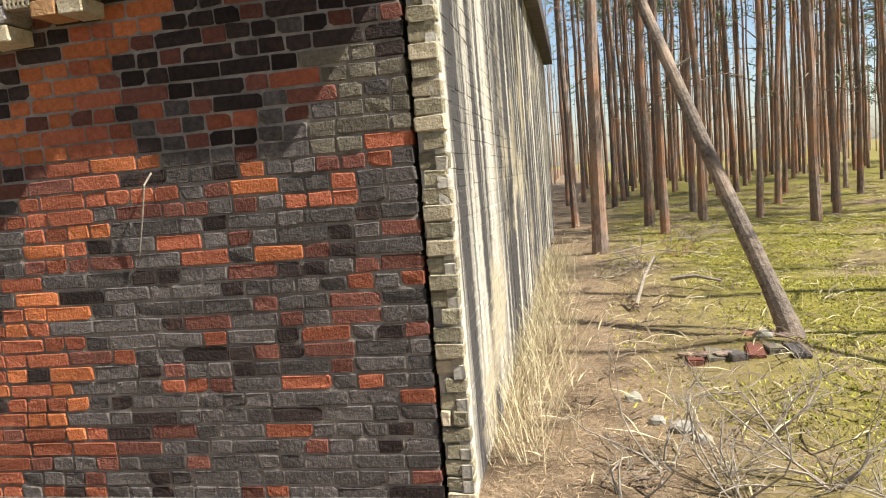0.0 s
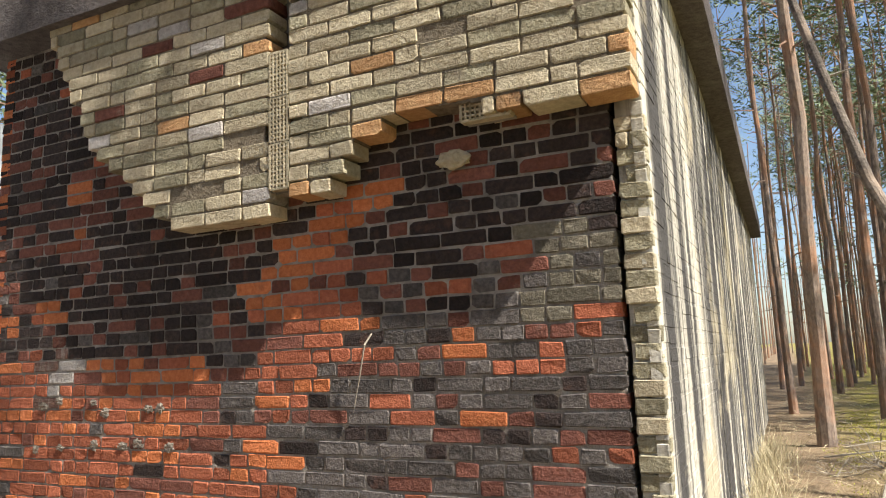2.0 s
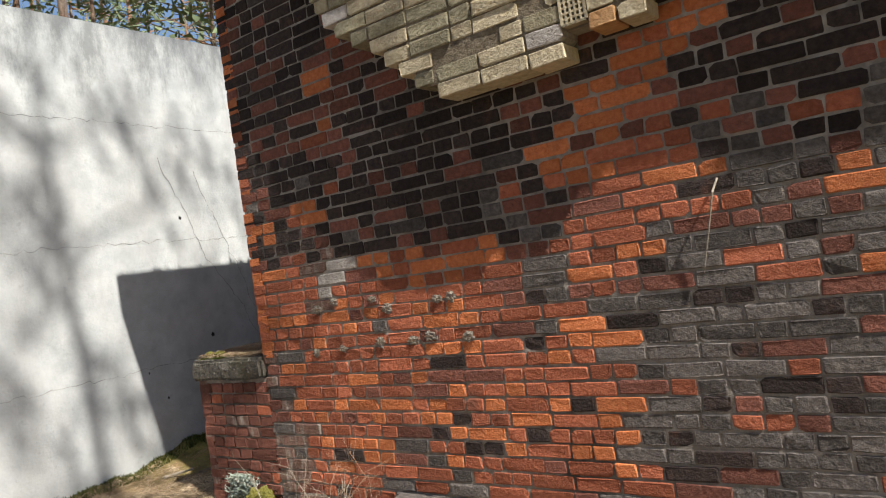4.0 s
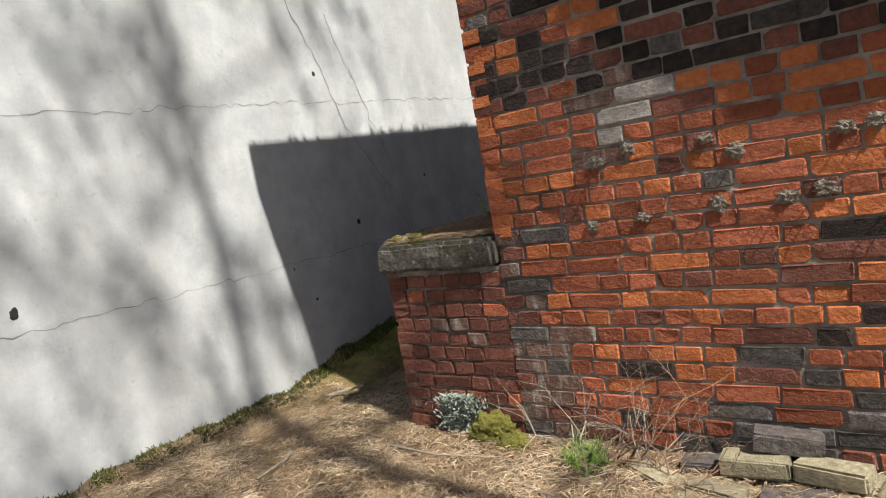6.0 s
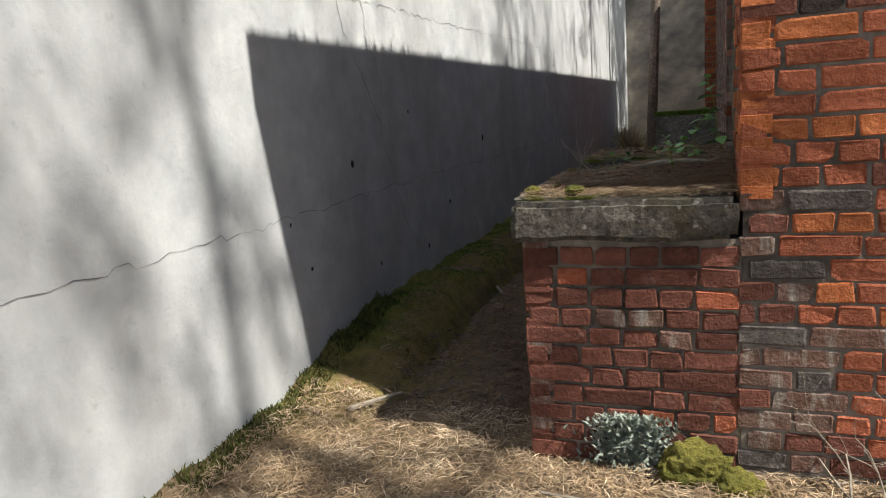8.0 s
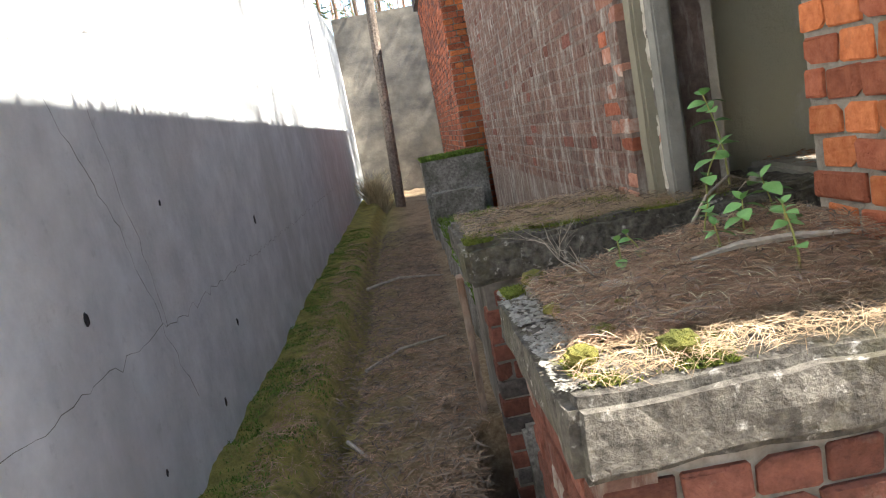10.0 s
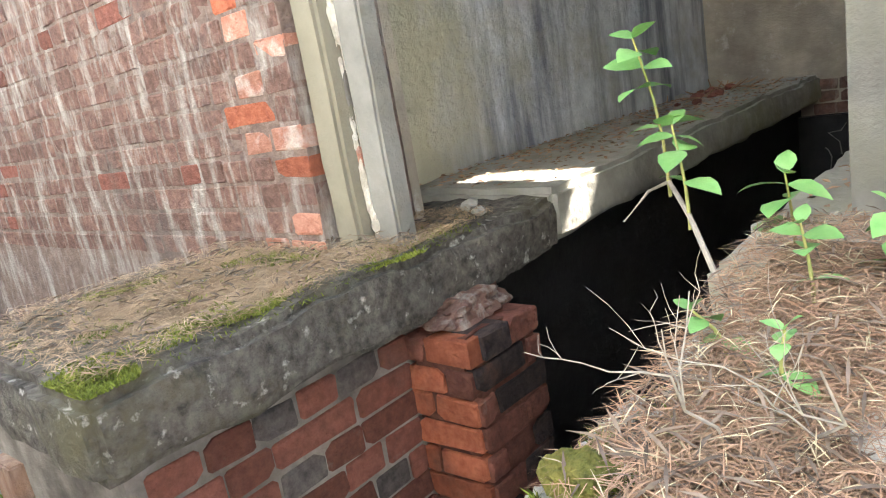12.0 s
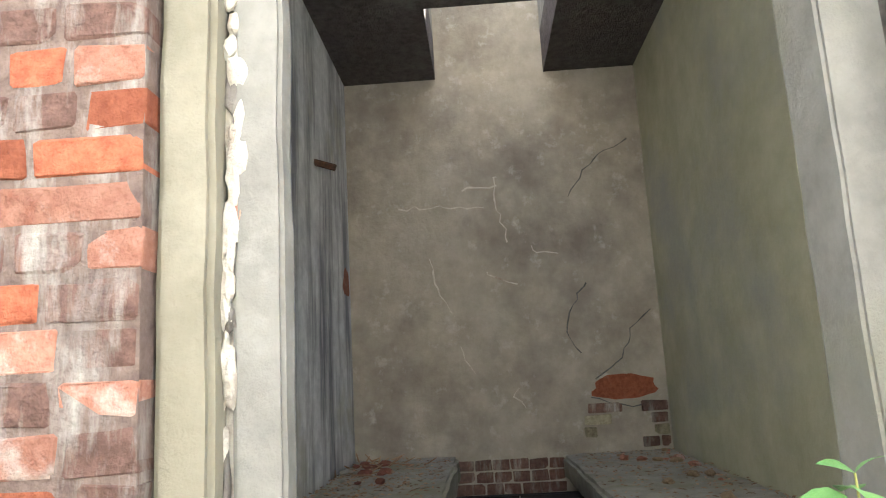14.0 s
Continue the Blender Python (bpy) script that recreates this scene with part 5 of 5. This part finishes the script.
def crack(pts, width, plane, seed, name="crack", label="thin dark crack in the concrete", mat=None):
    """A jagged crack laid on a wall. plane 'x': points are y, z at a fixed x; 'y': points are x, z."""
    r = random.Random(seed)
    axis, at = plane
    line = []
    for (a, b), (c, d) in zip(pts, pts[1:]):
        n = max(2, int(math.hypot(c - a, d - b) / 0.05))
        line += [(a + (c - a) * k / n + r.gauss(0, 0.010), b + (d - b) * k / n + r.gauss(0, 0.010)) for k in range(n)]
    line.append(pts[-1])
    v, f = [], []
    for i, (a, b) in enumerate(line):
        w = width * r.uniform(0.3, 1.2) / 2
        p, q = line[max(0, i - 1)], line[min(len(line) - 1, i + 1)]
        d = Vector((q[0] - p[0], q[1] - p[1])).normalized()
        for s in (-1, 1):
            e, g = a - d.y * w * s, b + d.x * w * s
            v.append((at, e, g) if axis == "x" else (e, at, g))
    for i in range(len(line) - 1):
        f.append((2 * i, 2 * i + 1, 2 * i + 3, 2 * i + 2))
    return tagged(part(name, (v, f), mat or SEAM), label, "crack", kind="structure")


CX = ("x", XC + 0.003)
crack([(0.70, 2.9), (0.92, 2.4), (1.08, 1.95), (1.2, 1.8), (1.44, 1.45), (1.6, 1.06), (1.78, 0.7)], 0.005, CX, 1)
crack([(1.05, 2.8), (1.3, 2.2), (1.46, 1.8), (1.6, 1.35), (1.64, 1.04)], 0.004, CX, 2)
crack([(-8, 1.06), (-1.5, 1.03), (1.64, 1.04), (5.2, 1.04), (9, 1.05)], 0.0032, CX, 3, label="thin casting joint across the concrete wall")
crack([(-8, 2.15), (-2, 2.13), (1.0, 2.14), (6, 2.15)], 0.0032, CX, 4, label="thin casting joint across the concrete wall")
crack([(-8, 3.2), (-2, 3.22), (2, 3.2), (10, 3.2)], 0.003, CX, 5, label="thin casting joint across the concrete wall")
# flat black lumps: the shade inside each hole is colour, not depth
for i, (y, z, s) in enumerate(((1.04, 1.23, 0.022), (-1.42, 1.14, 0.03), (3.55, 1.235, 0.03), (0.86, 2.35, 0.02), (2.1, 0.55, 0.02), (0.5, 0.75, 0.012), (1.3, 0.6, 0.012), (0.35, 1.0, 0.01), (1.9, 1.5, 0.014), (2.6, 0.8, 0.02))):
    tagged(lumpy("scar", (XC + 0.001, y, z), (0.004, s * 0.7, s), BLACK, seed=i, sub=2, amp=0.6), "small dark hole chipped in the concrete", "hole", kind="structure")
BX = ("x", XB - 0.024)
crack([(0.62, 2.3), (0.74, 2.12), (0.80, 1.95), (0.7, 1.8)], 0.011, BX, 6, label="dark crack in the plaster")
crack([(0.25, 3.3), (0.45, 3.2), (0.62, 3.05), (0.7, 2.9)], 0.011, BX, 7, label="dark crack in the plaster")
crack([(0.2, 2.05), (0.35, 1.95), (0.42, 1.75), (0.62, 1.62)], 0.010, BX, 8, label="dark crack in the plaster")
crack([(0.2, 1.45), (0.4, 1.43), (0.66, 1.5)], 0.009, BX, 9, label="dark crack in the plaster")
for i, (a, b, c, d) in enumerate(((1.9, 2.9, 1.3, 2.86), (1.7, 2.5, 1.55, 2.1), (1.3, 2.4, 1.1, 2.3), (1.5, 1.9, 1.43, 1.7), (1.2, 3.1, 1.15, 2.6), (1.0, 2.55, 0.8, 2.5), (1.45, 3.0, 1.2, 3.02), (1.15, 1.6, 1.1, 1.45))):
    crack([(a, b), ((a + c) / 2 + 0.04, (b + d) / 2), (c, d)], 0.012, BX, 20 + i, "cobweb", "pale dusty cobweb threads on the plaster", CRUMBLE)
for i in range(16):
    y = 0.85 + 0.045 * i + 0.02 * math.sin(i * 7)
    z = 0.25 + 0.5 * ((i * 37) % 10) / 10
    crack([(y, z), (y + 0.03 * math.sin(i), z + 0.14), (y + 0.05 * math.sin(i * 3), z + 0.2)], 0.010, ("x", XB - 0.103), 50 + i, "cobweb", "pale dusty cobweb threads in the pit", CONCRETE_DARK)
red_scar = lumpy("bare_brick", (XB - 0.02, 0.44, 1.56), (0.006, 0.21, 0.085), BRICK["red"][0], seed=2, sub=3, amp=0.35)
tagged(red_scar, "patch of bare red brick where plaster has fallen", "bare brick", kind="structure")
hole_s = lumpy("bare_brick", (-0.55, 2.278, 2.36), (0.09, 0.008, 0.1), BRICK["brown"][0], seed=5, sub=3, amp=0.5)
tagged(hole_s, "broken hole showing brick in the sooty plaster", "bare brick", kind="structure")
tagged(bent_stick("iron_stub", [(-1.42, 2.29, 2.96), (-1.40, 2.16, 2.92)], [0.02, 0.02], WIRE), "rusty iron stub sticking out of the wall", "iron stub")
r_ = random.Random(77)
for i in range(22):
    x, y = r_.gauss(-0.75, 0.22), r_.gauss(2.05, 0.12)
    tagged(bent_stick("dry_twig", [(min(-0.46, x), min(2.25, y), 1.16), (min(-0.45, x + r_.uniform(-0.1, 0.1)), min(2.26, y + r_.uniform(-0.1, 0.1)), 1.17 + r_.uniform(0, 0.05))], [0.006, 0.003], STRAW_RED), "reddish dry twig in the heap in the corner", "twig", "twigs in the corner")

r_ = random.Random(78)
for i in range(46):
    left = i % 2 == 0
    x = -0.5 - abs(r_.gauss(0, 0.5)) if i % 3 else r_.uniform(-3.3, -0.6)
    y = r_.uniform(1.95, 2.22) if left else r_.uniform(0.2, 0.6)
    sz = r_.uniform(0.012, 0.04)
    tagged(lumpy("rubble_stone", (x, y, (1.155 if left else 1.14) + sz * 0.3), (sz, sz * r_.uniform(0.6, 1.2), sz * 0.55), (BRICK["brown"][0], BRICK["faded"][0], CONCRETE_PALE, LITTER)[i % 4], seed=i + 200, sub=2, amp=0.5),
           "small crumb of brick or plaster on the ledge", "rubble", "rubble on the ledges")

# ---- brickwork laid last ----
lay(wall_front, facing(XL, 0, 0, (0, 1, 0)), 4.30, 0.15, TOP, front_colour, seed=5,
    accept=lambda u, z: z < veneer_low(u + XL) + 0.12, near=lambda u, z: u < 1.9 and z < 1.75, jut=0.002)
for part_x, part_w, seed_x in ((XL, -1.772 - XL, 6), (-1.64, 1.78, 19)):
    lay(facing_wall, facing(part_x, -0.165, 0, (0, 1, 0)), part_w, 2.30, TOP, lambda u, z, r: facing_colour(u + part_x - XL, z, r), seed=seed_x, bond="stretcher", pitch=0.084,
        accept=lambda u, z: not any(abs(u + part_x - hx) < 0.06 and abs(z - hz) < 0.04 for hx, hz in FACING_HOLES),
        cut=lambda u, z: z > veneer_low(u + part_x) + 0.03, near=lambda u, z: True, d=0.16, jut=0.003, rest="facing_bricks")
lay(wall_right, facing(0.1452, 0.0, 0, (-1, 0, 0)), DEEP, 0.1, TOP, lambda u, z, r: "limewash", seed=7, near=None, d=0.05, rest="limed_bricks", jut=0.0007, bond="stretcher")
lay(wall_right, facing(0.02, 0.0, 0, (0, 1, 0)), 0.127, 0.12, 2.69, lambda u, z, r: "yellowgrey" if r.random() < 0.7 else "yellow", seed=27, near=lambda u, z: True, jut=0.012, d=0.06)
lay(wall_left, facing(XL, 0.58, 0, (1, 0, 0)), 0.579, SLAB - 0.03, TOP, lambda u, z, r: "orange" if r.random() < 0.55 else "red", seed=8, near=lambda u, z: True)
lay(wall_left2, facing(XL, 6.9, 0, (1, 0, 0)), 5.01, SLAB - 0.03, TOP,
    lambda u, z, r: ("limed" if r.random() < 0.93 else "brown") if u < 4.76 else ("faded" if r.random() < 0.5 else "limed" if r.random() < 0.7 else "red"), seed=9, near=lambda u, z: u > 3.6 and z < 3.2, jut=0.002)
lay(wall_left3, facing(XL - 0.131, DEEP, 0, (1, 0, 0)), 4.8, 0.2, TOP, lambda u, z, r: "red" if r.random() < 0.6 else "brown", seed=10)
lay(wall_left3, facing(XL - 0.12, 8.189, 0, (0, 1, 0)), 0.48, 0.2, TOP, lambda u, z, r: "red" if r.random() < 0.7 else "orange", seed=14, rest="end_bricks")
lay(platform_a, facing(PX, 0, 0, (0, 1, 0)), 0.75, 0.12, 0.985, lambda u, z, r: "brown" if r.random() < 0.85 else "limed" if r.random() < 0.5 else "red", seed=12, near=lambda u, z: True)
lay(platform_b, facing(PX, 1.65, 0, (0, 1, 0)), 0.75, -0.3, 0.965, lambda u, z, r: "brown" if r.random() < 0.75 else "grey", seed=13, near=lambda u, z: True)
lay(platform_a, facing(PX, 0.75, 0, (1, 0, 0)), 0.75, 0.0, 0.985, lambda u, z, r: "brown" if r.random() < 0.6 else "limed", seed=15, near=lambda u, z: True)
lay(stub, facing(-4.30, 1.44, 0, (0, 1, 0)), 0.28, -0.3, 0.95, lambda u, z, r: "brown" if r.random() < 0.6 else "soot", seed=16, near=lambda u, z: True)
lay(stub, facing(-4.311, 1.66, 0, (1, 0, 0)), 0.21, -0.3, 0.95, lambda u, z, r: "brown" if r.random() < 0.55 else "red", seed=17, near=lambda u, z: True)
lay(room_back, facing(XB - 0.035, 1.62, 0, (1, 0, 0)), 0.75, 0.9, 1.16, lambda u, z, r: "limed", seed=18, near=lambda u, z: True, d=0.012)
lay(room_back, facing(XB - 0.035, 0.72, 0, (1, 0, 0)), 0.56, 1.16, 1.5, lambda u, z, r: "limed" if r.random() < 0.7 else "yellowgrey", seed=20, near=lambda u, z: True, d=0.012,
    accept=lambda u, z: noise.noise(Vector((u * 5, z * 5, 2))) > 0.15)
